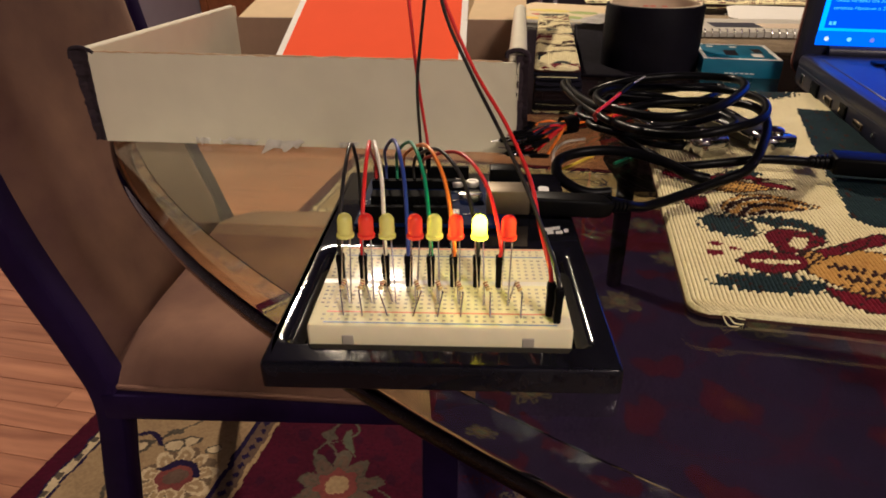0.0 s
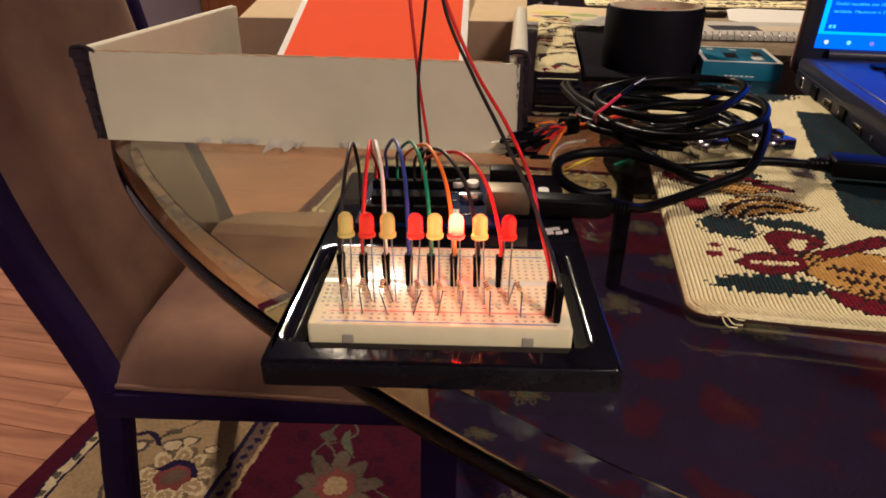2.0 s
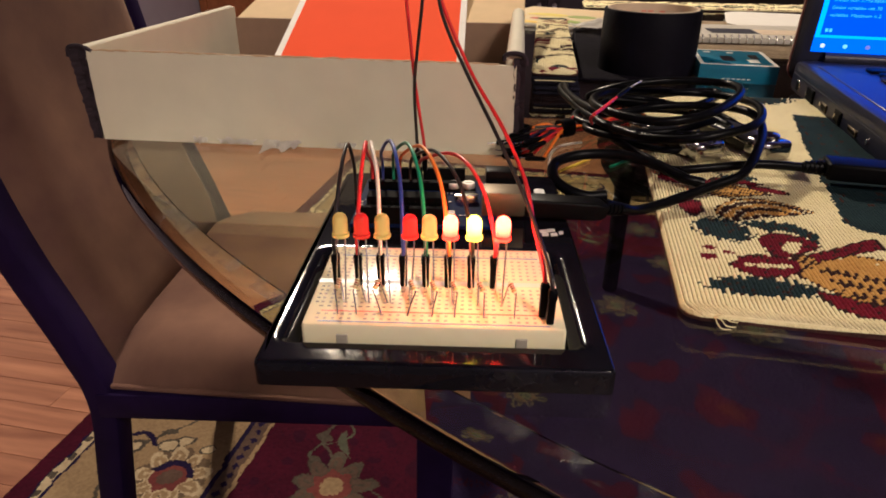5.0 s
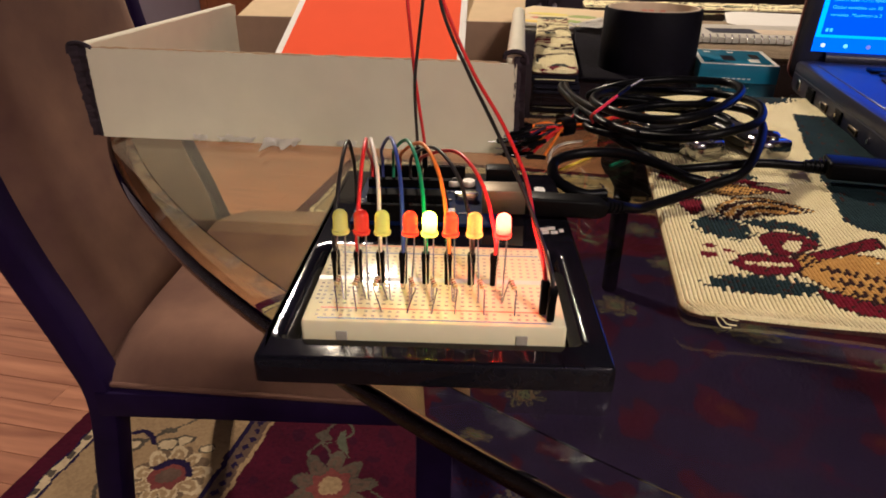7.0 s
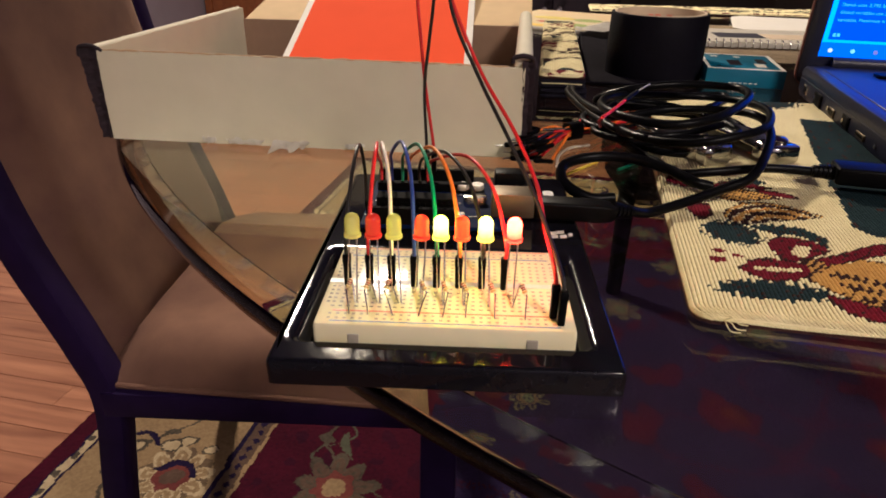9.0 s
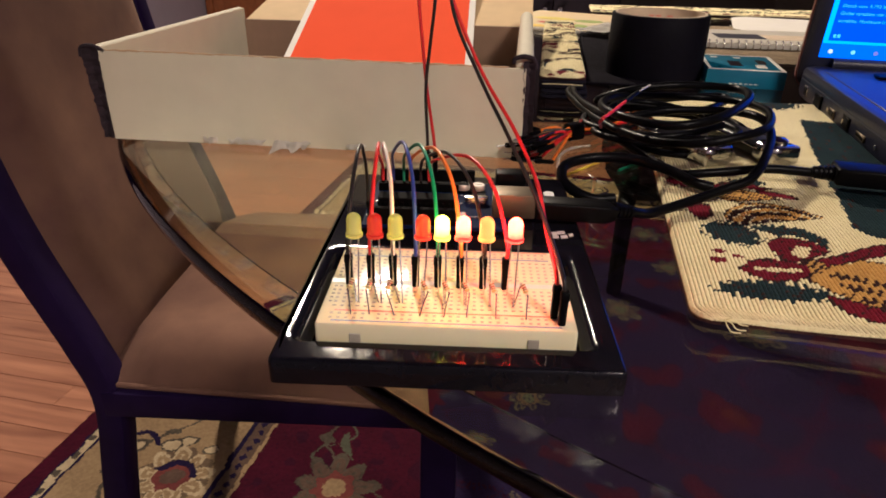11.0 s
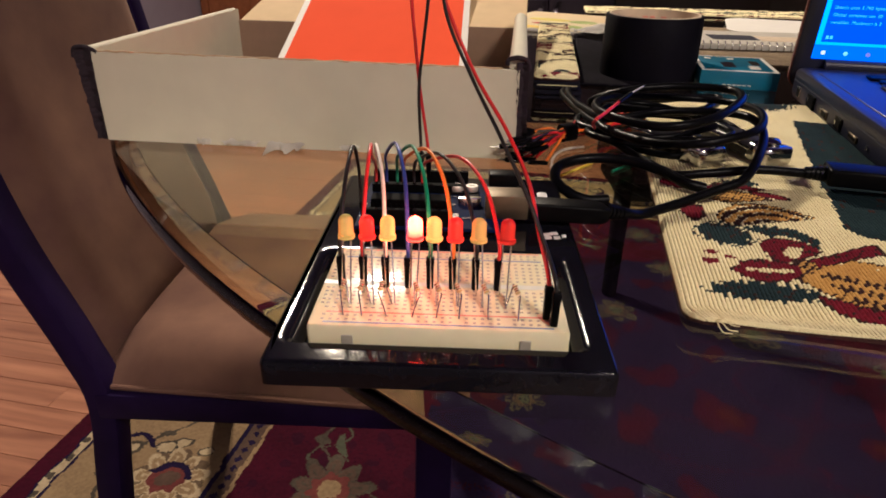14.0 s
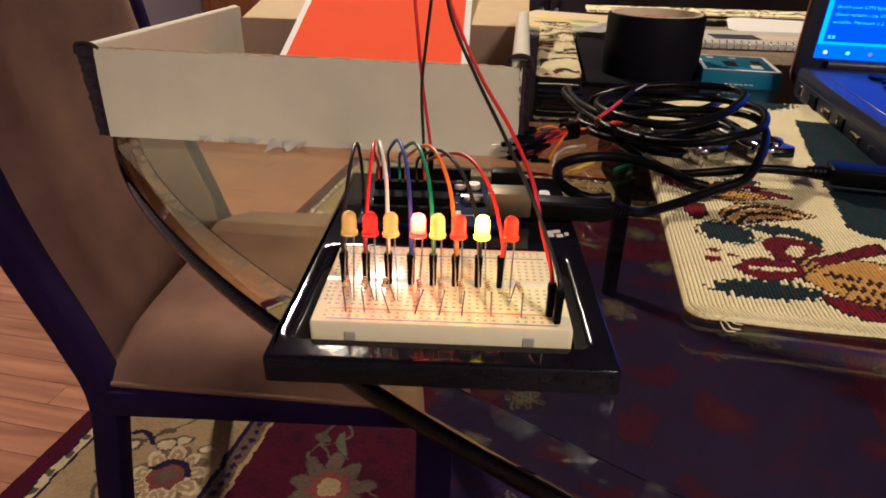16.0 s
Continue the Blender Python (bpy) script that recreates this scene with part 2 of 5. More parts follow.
def lathe(profile, seg=32, close=False):
    """Turn a list of (radius, height) about z."""
    bm = bmesh.new()
    rings = []
    for r, z in profile:
        if r < 1e-6:
            rings.append([bm.verts.new((0, 0, z))])
        else:
            rings.append([bm.verts.new((r * math.cos(2 * math.pi * i / seg), r * math.sin(2 * math.pi * i / seg), z)) for i in range(seg)])
    pairs = list(zip(rings, rings[1:])) + ([(rings[-1], rings[0])] if close else [])
    for a, b in pairs:
        for i in range(seg):
            j = (i + 1) % seg
            if len(a) == 1 and len(b) == 1:
                continue
            if len(a) == 1:
                bm.faces.new((a[0], b[j], b[i]))
            elif len(b) == 1:
                bm.faces.new((a[i], a[j], b[0]))
            else:
                bm.faces.new((a[i], a[j], b[j], b[i]))
    bmesh.ops.recalc_face_normals(bm, faces=bm.faces)
    return bm


def spline(points, steps=10):
    """Catmull-Rom through the points."""
    p = [Vector(q) for q in points]
    p = [2 * p[0] - p[1]] + p + [2 * p[-1] - p[-2]]
    out = []
    for i in range(1, len(p) - 2):
        for k in range(steps):
            t = k / steps
            a, b, c, d = p[i - 1], p[i], p[i + 1], p[i + 2]
            out.append(0.5 * (2 * b + (c - a) * t + (2 * a - 5 * b + 4 * c - d) * t * t + (3 * b - a - 3 * c + d) * t ** 3))
    out.append(p[-2])
    return out


def tube(points, r, seg=10, steps=10, smooth_path=True):
    path = spline(points, steps) if smooth_path else [Vector(q) for q in points]
    bm = bmesh.new()
    up = Vector((0, 0, 1))
    rings = []
    for i, c in enumerate(path):
        d = (path[min(i + 1, len(path) - 1)] - path[max(i - 1, 0)]).normalized()
        side = d.cross(up)
        if side.length < 0.05:
            side = d.cross(Vector((0, 1, 0)))
        side.normalize()
        up = side.cross(d).normalized()
        rr = r(i / (len(path) - 1)) if callable(r) else r
        rings.append([bm.verts.new(c + rr * (math.cos(2 * math.pi * k / seg) * side + math.sin(2 * math.pi * k / seg) * up)) for k in range(seg)])
    for a, b in zip(rings, rings[1:]):
        for k in range(seg):
            bm.faces.new((a[k], a[(k + 1) % seg], b[(k + 1) % seg], b[k]))
    bm.faces.new(rings[0][::-1])
    bm.faces.new(rings[-1])
    bmesh.ops.recalc_face_normals(bm, faces=bm.faces)
    return bm


def slab(outline, z0, z1, bevel=0.0, seg=2):
    """A flat piece with the given outline."""
    bm = bmesh.new()
    f = bm.faces.new([bm.verts.new((x, y, z0)) for x, y in outline])
    r = bmesh.ops.extrude_face_region(bm, geom=[f])
    for v in [g for g in r["geom"] if isinstance(g, bmesh.types.BMVert)]:
        v.co.z = z1
    bmesh.ops.recalc_face_normals(bm, faces=bm.faces)
    if bevel:
        top = [e for e in bm.edges if abs(e.verts[0].co.z - z1) < 1e-6 and abs(e.verts[1].co.z - z1) < 1e-6]
        bmesh.ops.bevel(bm, geom=top, offset=bevel, segments=seg, affect="EDGES", profile=0.5)
    return bm


def word(text, size, mat, parent, m, name="lettering", extrude=0.0001):
    cu = bpy.data.curves.new(name, "FONT")
    cu.body, cu.size, cu.extrude, cu.resolution_u = text, size, extrude, 2
    tmp = bpy.data.objects.new("tmp_text", cu)
    scene.collection.objects.link(tmp)
    dg = bpy.context.evaluated_depsgraph_get()
    me = bpy.data.meshes.new_from_object(tmp.evaluated_get(dg))
    bpy.data.objects.remove(tmp)
    me.materials.clear()
    me.materials.append(mat)
    ob = new(name, me)
    ob.parent = parent
    ob.matrix_basis = m
    return ob


T = 0.75  # height of the table top
ROOM = -9.5  # turn of the room's axes against the tray, degrees

# ---- room shell ----


def room():
    base = pose(0.3, 1.0, 0, 0, 0, ROOM)
    x0, x1, y0, y1, h = -3.0, 3.2, -2.6, 3.6, 2.55

    def wall(name, bm, dark=False):
        ob = part(name, bm, M_WALL_DARK if dark else M_WALL)
        ob.matrix_basis = base
        tagged(ob, "dark brown room wall, darkened for the glass reflections" if dark else "lavender plaster room wall tinted to bounce violet light", "wall", kind="structure")

    wall("wall_north", box_bm(x0, x1, y1, y1 + 0.12, 0, h), True)
    wall("wall_south", box_bm(x0, x1, y0 - 0.12, y0, 0, h))
    wall("wall_west", box_bm(x0 - 0.12, x0, y0, y1, 0, h))
    wall("wall_east", box_bm(x1, x1 + 0.12, y0, y1, 0, h), True)
    c = part("ceiling", box_bm(x0 - 0.12, x1 + 0.12, y0 - 0.12, y1 + 0.12, h, h + 0.1), M_CEIL)
    c.matrix_basis = base
    tagged(c, "plaster ceiling tinted violet for the glass reflections", "ceiling", kind="structure")
    f = part("floor", box_bm(x0, x1, y0, y1, -0.06, -0.012), M_WOOD_DARK)
    f.matrix_basis = base
    tagged(f, "polished reddish oak strip floor with dark joints", "floor", kind="structure")
    # strips of oak, the ones nearest the camera as boards of their own
    w, length = 0.064, 0.95
    rng = random.Random(4)
    meshes = [mesh_of("plank", box_bm(-length / 2 + 0.0004, length / 2 - 0.0004, -w / 2 + 0.0004, w / 2 - 0.0004, -0.0119, 0, 0.0006, 1), M_PLANK) for _ in range(1)]
    bm = bmesh.new()
    y = y0 + w / 2
    while y < y1:
        x = x0 + length / 2 - rng.random() * length * 0.98
        while x < x1 + length / 2:
            if -1.9 < x < 0.6 and -0.9 < y < 1.9:
                ob = new("plank", meshes[0])
                ob.parent = f
                ob.matrix_basis = pose(x, y, rng.uniform(-0.0004, 0.0002))
            else:
                xa, xb = max(x - length / 2 + 0.001, x0), min(x + length / 2 - 0.001, x1)
                if xb - xa > 0.02:
                    add_box(bm, xa, xb, y - w / 2 + 0.001, y + w / 2 - 0.001, -0.0119, 0)
            x += length
        y += w
    ob = part("plank_field", bm, M_PLANK, f, smooth=False)
    ob["kind"] = "stuff"


def wooden_door():
    """A reddish wooden door in its frame on the far wall."""
    wood = material("reddish_door_wood", (0.36, 0.125, 0.045), 0.45, var=0.25, grain=30, bump=0.05)
    d = thing("door_1", pose(0.3, 1.0, 0, 0, 0, ROOM) @ pose(-2.98, 3.5985, 0), "closed reddish-brown wooden panel door", "door", kind="structure")
    part("leaf", box_bm(0.06, 0.84, -0.035, -0.001, 0.004, 2.02, 0.003, 1), wood, d)
    for x0, x1, z0, z1 in ((0.15, 0.41, 0.20, 0.90), (0.49, 0.75, 0.20, 0.90), (0.15, 0.41, 1.05, 1.88), (0.49, 0.75, 1.05, 1.88)):
        part("panel", box_bm(x0, x1, -0.043, -0.034, z0, z1, 0.006, 2), wood, d)
    for x0, x1, z0, z1 in ((0.0, 0.058, 0.0, 2.09), (0.842, 0.90, 0.0, 2.09), (0.058, 0.842, 2.03, 2.09)):
        part("frame", box_bm(x0, x1, -0.045, -0.001, z0, z1, 0.004, 2), wood, d)
    part("door_handle", lathe([(0, 0), (0.026, 0), (0.026, 0.006), (0.010, 0.012), (0.010, 0.035), (0.026, 0.045), (0.024, 0.062), (0, 0.066)], 24), M_CHROME, d).matrix_basis = pose(0.11, -0.036, 1.0, 90, 0, 0)


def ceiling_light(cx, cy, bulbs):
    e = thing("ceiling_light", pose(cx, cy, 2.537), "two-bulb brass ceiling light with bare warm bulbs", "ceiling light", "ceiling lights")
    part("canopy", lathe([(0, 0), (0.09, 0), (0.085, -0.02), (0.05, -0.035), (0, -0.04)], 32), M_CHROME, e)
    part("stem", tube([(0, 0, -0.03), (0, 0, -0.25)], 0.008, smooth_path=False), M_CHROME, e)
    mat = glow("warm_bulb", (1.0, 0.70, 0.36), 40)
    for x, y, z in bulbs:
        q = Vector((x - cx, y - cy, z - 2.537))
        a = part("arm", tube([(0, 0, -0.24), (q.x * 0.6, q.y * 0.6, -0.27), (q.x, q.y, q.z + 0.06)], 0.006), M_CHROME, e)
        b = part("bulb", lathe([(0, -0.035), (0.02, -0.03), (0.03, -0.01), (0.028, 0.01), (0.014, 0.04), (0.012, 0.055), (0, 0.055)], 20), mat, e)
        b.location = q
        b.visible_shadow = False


def added_fill_lamp():
    # Unseen fixture made up to carry the added fill light.
    e = thing("added_fill_lamp", pose(1.08, -1.35, 2.548), "unseen round ceiling lamp added as fill light", "ceiling light", "ceiling lights")
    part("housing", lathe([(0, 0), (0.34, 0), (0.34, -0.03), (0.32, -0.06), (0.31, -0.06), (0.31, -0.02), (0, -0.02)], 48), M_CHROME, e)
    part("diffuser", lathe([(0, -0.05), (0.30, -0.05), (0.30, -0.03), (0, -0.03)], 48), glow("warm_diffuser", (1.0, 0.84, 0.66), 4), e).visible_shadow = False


room()
wooden_door()
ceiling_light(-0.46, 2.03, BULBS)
added_fill_lamp()


def rrect(x0, x1, y0, y1, r, n=5):
    pts = []
    for cx, cy, a0 in ((x1 - r, y1 - r, 0), (x0 + r, y1 - r, 90), (x0 + r, y0 + r, 180), (x1 - r, y0 + r, 270)):
        for k in range(n + 1):
            a = radians(a0 + 90 * k / n)
            pts.append((cx + r * math.cos(a), cy + r * math.sin(a)))
    return pts


def skin(loops, cap_first=True, cap_last=True):
    """Bridge loops of (points, z) that have equal counts."""
    bm = bmesh.new()
    rings = [[bm.verts.new((x, y, z)) for x, y in pts] for pts, z in loops]
    for a, b in zip(rings, rings[1:]):
        n = len(a)
        for i in range(n):
            bm.faces.new((a[i], a[(i + 1) % n], b[(i + 1) % n], b[i]))
    if cap_first:
        bm.faces.new(rings[0][::-1])
    if cap_last:
        bm.faces.new(rings[-1])
    bmesh.ops.recalc_face_normals(bm, faces=bm.faces)
    return bm


def beam(points, w, d, bevel=0.004, steps=8):
    """A squared timber of width w (across y) and depth d, along a path in x and z."""
    path = spline(points, steps)
    bm = bmesh.new()
    rings = []
    for i, c in enumerate(path):
        t = (path[min(i + 1, len(path) - 1)] - path[max(i - 1, 0)]).normalized()
        n = Vector((0, 1, 0)).cross(t).normalized()
        s = n.cross(t).normalized()
        ring = []
        for px, py in rrect(-d / 2, d / 2, -w / 2, w / 2, bevel, 2):
            ring.append(bm.verts.new(c + n * px + s * py))
        rings.append(ring)
    for a, b in zip(rings, rings[1:]):
        m = len(a)
        for i in range(m):
            bm.faces.new((a[i], a[(i + 1) % m], b[(i + 1) % m], b[i]))
    bm.faces.new(rings[0][::-1])
    bm.faces.new(rings[-1])
    bmesh.ops.recalc_face_normals(bm, faces=bm.faces)
    return bm


# ---- rug ----
def ripple(x, y, scale, seed):
    """Smooth uneven field between -1 and 1, for the hand-knotted outlines."""
    rng = random.Random(seed)
    out = 0 * x
    for k in range(7):
        a, f, p = rng.uniform(0, 6.283), scale * rng.uniform(0.55, 1.9), rng.uniform(0, 6.283)
        out = out + np.sin(f * (x * math.cos(a) + y * math.sin(a)) + p + 1.3 * np.sin(0.6 * f * (y * math.cos(a) - x * math.sin(a)) + 2 * p))
    return out / 4.2


RUG_RED, RUG_DARK, RUG_CREAM, RUG_GOLD, RUG_ROSE, RUG_TAN, RUG_STONE, RUG_RUST, RUG_GREEN, RUG_WINE, RUG_OLIVE = range(11)


def rug_pattern(x, y, wide, y0, y1):
    """Knot colours: red edge, floral cream border between guard stripes, red field with vines, dark flowered middle."""
    x = x + 0.0035 * ripple(x, y, 90, 1)
    y = y + 0.0035 * ripple(x, y, 90, 2)
    edge = np.minimum(np.minimum(x, wide - x), np.minimum(y - y0, y1 - y))
    along = np.where(np.minimum(x, wide - x) < np.minimum(y - y0, y1 - y), y, x)
    fine = ripple(x, y, 420, 3)
    k = np.full(x.shape, RUG_RED)

    def put(mask, c):
        k[mask] = c

    def blossom(u, v, r, n, turn, outer, line, heart, eye):
        d, a = np.hypot(u, v), np.arctan2(v, u)
        lobe = 0.50 + 0.50 * np.abs(np.cos(n * (a - turn) / 2)) ** 0.9 * (0.86 + 0.14 * np.cos(3 * a + turn))
        q = d / (r * lobe)
        put(q < 1.0, line)
        put(q < 0.84, outer)
        vein = np.abs(np.cos(n * (a - turn) / 2)) > 0.975
        put((q < 0.72) & (q > 0.5) & vein, line)
        w = d / (r * (0.46 + 0.05 * np.cos(7 * a)))
        put(w < 1, line)
        put(w < 0.90, heart)
        put((d < r * 0.24) & (v < r * 0.22), eye)

    # field of red with tan blossoms on vines
    put(edge > 0.40, np.where(ripple(x, y, 60, 5)[edge > 0.40] > 0.55, RUG_WINE, RUG_RED))
    vine = 0.56 + 0.055 * np.sin(2 * math.pi * (along - 0.03) / 0.30)
    lobes = np.maximum(0, np.sin(2 * math.pi * along / 0.075)) ** 3
    f = (edge > 0.41) & (edge < 0.71)
    put(f & (np.abs(edge - vine) < 0.0035 + 0.012 * lobes), RUG_STONE)
    put(f & (np.abs(edge - vine + 0.050 * np.sin(2 * math.pi * along / 0.15)) < 0.0028), RUG_GREEN)
    put(f & (np.abs(edge - vine - 0.035) < 0.011 * np.maximum(0, np.sin(2 * math.pi * (along - 0.05) / 0.15)) ** 2), RUG_GREEN)
    # dark middle with clouded reds
    c = edge > 0.72
    put(c, RUG_DARK)
    cloud = ripple(x, y, 17, 8) + 0.35 * ripple(x, y, 60, 9)
    put(c & (cloud > 0.42), RUG_WINE)
    put(c & (cloud > 0.80), RUG_RUST)
    put(c & (np.abs(ripple(x, y, 14, 12)) < 0.05) & (fine > 0.1), RUG_WINE)
    rng = random.Random(11)
    spots = [(1.062, 0.836, 0.070), (1.385, 0.795, 0.085), (0.865, 0.440, 0.055), (1.66, 0.62, 0.070), (0.84, 0.70, 0.05)]
    spots += [(0.86 + 0.31 * (j % 3) + rng.uniform(-0.05, 0.05), -0.40 + 0.27 * (j // 3) + rng.uniform(-0.05, 0.05), rng.uniform(0.05, 0.07)) for j in range(9)]
    spots += [(0.86 + 0.31 * (j % 3) + rng.uniform(-0.05, 0.05), 1.10 + 0.22 * (j // 3), rng.uniform(0.05, 0.07)) for j in range(6)]
    for px, py, r in spots:
        blossom(x - px, y - py, r, 7, rng.uniform(0, 3), RUG_STONE, RUG_DARK, RUG_TAN, RUG_GREEN)
        put((np.hypot(x - px, y - py) < r) & (fine > 0.45), RUG_DARK)
    # blossoms down the field
    j = -5
    while j < 7:
        s = 0.132 + 0.30 * j
        for side in (0, 1):
            u = (x if side == 0 else wide - x) - 0.560
            near = (np.abs(u) < 0.12) & (np.abs(y - s) < 0.12) & f
            if near.any():
                keep = k.copy()
                blossom(u, y - s, 0.085, 9, 0.3 + j, RUG_TAN, RUG_STONE, RUG_ROSE, RUG_GOLD)
                k[~near] = keep[~near]
        j += 1
    # border
    b = (edge > 0.085) & (edge < 0.353)
    put(b, RUG_GOLD)
    keep = k.copy()
    for j in range(-8, 10):
        s = 0.094 + 0.215 * j
        big = j % 2 == 0
        e0, r = (0.276, 0.078) if big else (0.150, 0.062)
        v = along - s
        near = np.abs(v) < 0.11
        put(near & (np.abs(edge - 0.218 - 0.062 * np.sin(2 * math.pi * (along - 0.200) / 0.43)) < 0.004 + 0.010 * np.maximum(0, np.sin(2 * math.pi * along / 0.06)) ** 4), RUG_STONE)
        curl = np.hypot(edge - e0 + (0.105 if big else -0.105), v - 0.055)
        put((np.abs(curl - 0.034) < 0.0055) & (np.sin(3 * np.arctan2(v - 0.055, edge - e0) + 1) > -0.6), RUG_DARK)
        put(curl < 0.017, RUG_STONE)
        put(curl < 0.010, RUG_CREAM)
        for du, dv, rr in ((-0.045, 0.068, 0.017), (-0.020, 0.085, 0.014), (0.035, 0.075, 0.012)):
            q = np.hypot((edge - e0 - du) * 0.8, v - dv) / rr
            put((q < 1.0) & near, RUG_STONE)
            put((q < 0.74) & near, RUG_CREAM)
        d = np.hypot(edge - e0, v)
        put((d < r * 0.80 + 0.006 * np.cos(8 * np.arctan2(v, edge - e0))) & near, RUG_OLIVE)
        if (d < r).any():
            blossom(edge - e0, v, r, 9, 0.4 + 0.7 * j, RUG_GOLD, RUG_CREAM, RUG_ROSE, RUG_TAN)
            put((d > r * 0.34) & (d < r * 0.52) & (v > 0.1 * r), RUG_DARK)
    k[~b] = keep[~b]
    # guard stripes
    for a0, a1, col in ((0.066, 0.070, RUG_DARK), (0.070, 0.085, RUG_CREAM), (0.085, 0.091, RUG_DARK), (0.351, 0.361, RUG_DARK), (0.361, 0.390, RUG_TAN), (0.390, 0.397, RUG_GOLD)):
        put((edge > a0) & (edge <= a1), col)
    put((np.abs(edge - 0.0755) < 0.005) & (np.sin(2 * math.pi * along / 0.045) > 0.5), RUG_STONE)
    cell = np.abs(((along / 0.022) % 1.0) - 0.5) * 0.022 + np.abs(edge - 0.376)
    put((cell < 0.0085) & (edge > 0.361) & (edge < 0.390), RUG_DARK)
    put((edge > 0.4) & (fine > 0.75) & (k == RUG_RED), RUG_WINE)
    return k


def rug():
    wide, h, y0, y1, knot = 2.28, 0.008, -1.2, 1.85, 0.0032
    e = thing("rug", pose(-0.785, 0.595, 0.001, 0, 0, ROOM), "red and cream oriental rug with a floral border", "rug")
    part("backing", box_bm(0.026, wide - 0.026, y0 + 0.026, y1 - 0.026, 0, h - 0.004), M_RUG_DARK, e)
    nx, ny = int((wide - 0.05) / knot), int((y1 - y0 - 0.05) / knot)
    gx = 0.025 + np.arange(nx + 1) * knot
    gy = y0 + 0.025 + np.arange(ny + 1) * knot
    X, Y = np.meshgrid(gx, gy)
    rs = np.random.RandomState(5)
    Z = h + rs.uniform(-0.0007, 0.0007, X.shape)
    Z[0, :] = Z[-1, :] = 0.0005
    Z[:, 0] = Z[:, -1] = 0.0005
    X = X + rs.uniform(-0.0008, 0.0008, X.shape)
    Y = Y + rs.uniform(-0.0008, 0.0008, Y.shape)
    co = np.stack([X, Y, Z], -1).reshape(-1, 3).astype(np.float32)
    a = (np.arange(ny)[:, None] * (nx + 1) + np.arange(nx)[None, :]).reshape(-1)
    quads = np.stack([a, a + 1, a + nx + 2, a + nx + 1], -1).astype(np.int32)
    me = bpy.data.meshes.new("woven_face")
    me.vertices.add(len(co))
    me.vertices.foreach_set("co", co.reshape(-1))
    me.loops.add(quads.size)
    me.loops.foreach_set("vertex_index", quads.reshape(-1))
    me.polygons.add(len(quads))
    me.polygons.foreach_set("loop_start", np.arange(0, quads.size, 4, dtype=np.int32))
    CX, CY = np.meshgrid(gx[:-1] + knot / 2, gy[:-1] + knot / 2)
    for mt in (M_RUG_RED, M_RUG_DARK, M_RUG_CREAM, M_RUG_GOLD, M_RUG_ROSE, M_RUG_TAN, M_RUG_STONE, M_RUG_RUST, M_RUG_GREEN, M_RUG_WINE, M_RUG_OLIVE):
        me.materials.append(mt)
    me.polygons.foreach_set("material_index", rug_pattern(CX, CY, wide, y0, y1).reshape(-1).astype(np.int32))
    me.update(calc_edges=True)
    me.validate()
    ob = new("woven_face", me)
    ob.parent = e


# ---- table ----
def table():
    c, r = (0.4846, 0.6247), 0.812
    e = thing("dining_table", pose(c[0], c[1], 0), "round clear glass dining table on dark turned legs", "table")
    bull = [(r - 0.0045 + 0.0045 * math.cos(radians(a)), T - 0.0073 + 0.0045 * math.sin(radians(a))) for a in range(-90, 71, 10)]
    prof = [(0, T - 0.0118), (r - 0.008, T - 0.0118)] + bull + [(r - 0.0148, T - 0.0002), (r - 0.0152, T), (r - 0.02, T), (0, T)]
    g = part("glass_top", lathe(prof, 320), M_GLASS, e, "thick clear glass disc with a bevelled edge")
    g.data.set_sharp_from_angle(angle=radians(11))
    g.visible_shadow = False
    # Ring laid over the bevel; its haze is a painted reflection.
    ring = part("bevel_sheen_ring", lathe([(r - 0.0154, T + 0.0002), (r - 0.0148, T), (r - 0.0090, T - 0.00145), (r - 0.0090, T - 0.00155), (r - 0.0154, T + 0.0001)], 320, True), M_BEVEL, e, "thin grey ring painted for bevel reflections")
    ring.visible_shadow = False
    for ang in (2, 97, -110):
        l = part("leg", lathe([(0, 0.009), (0.017, 0.009), (0.019, 0.014), (0.019, 0.03), (0.022, 0.30), (0.026, 0.66), (0.028, 0.715), (0.040, 0.722), (0.042, 0.726), (0.042, 0.7374), (0.040, 0.7380), (0, 0.7380)], 32), M_PEDESTAL, e)
        l.location = (0.71 * math.cos(radians(ang)), 0.71 * math.sin(radians(ang)), 0)


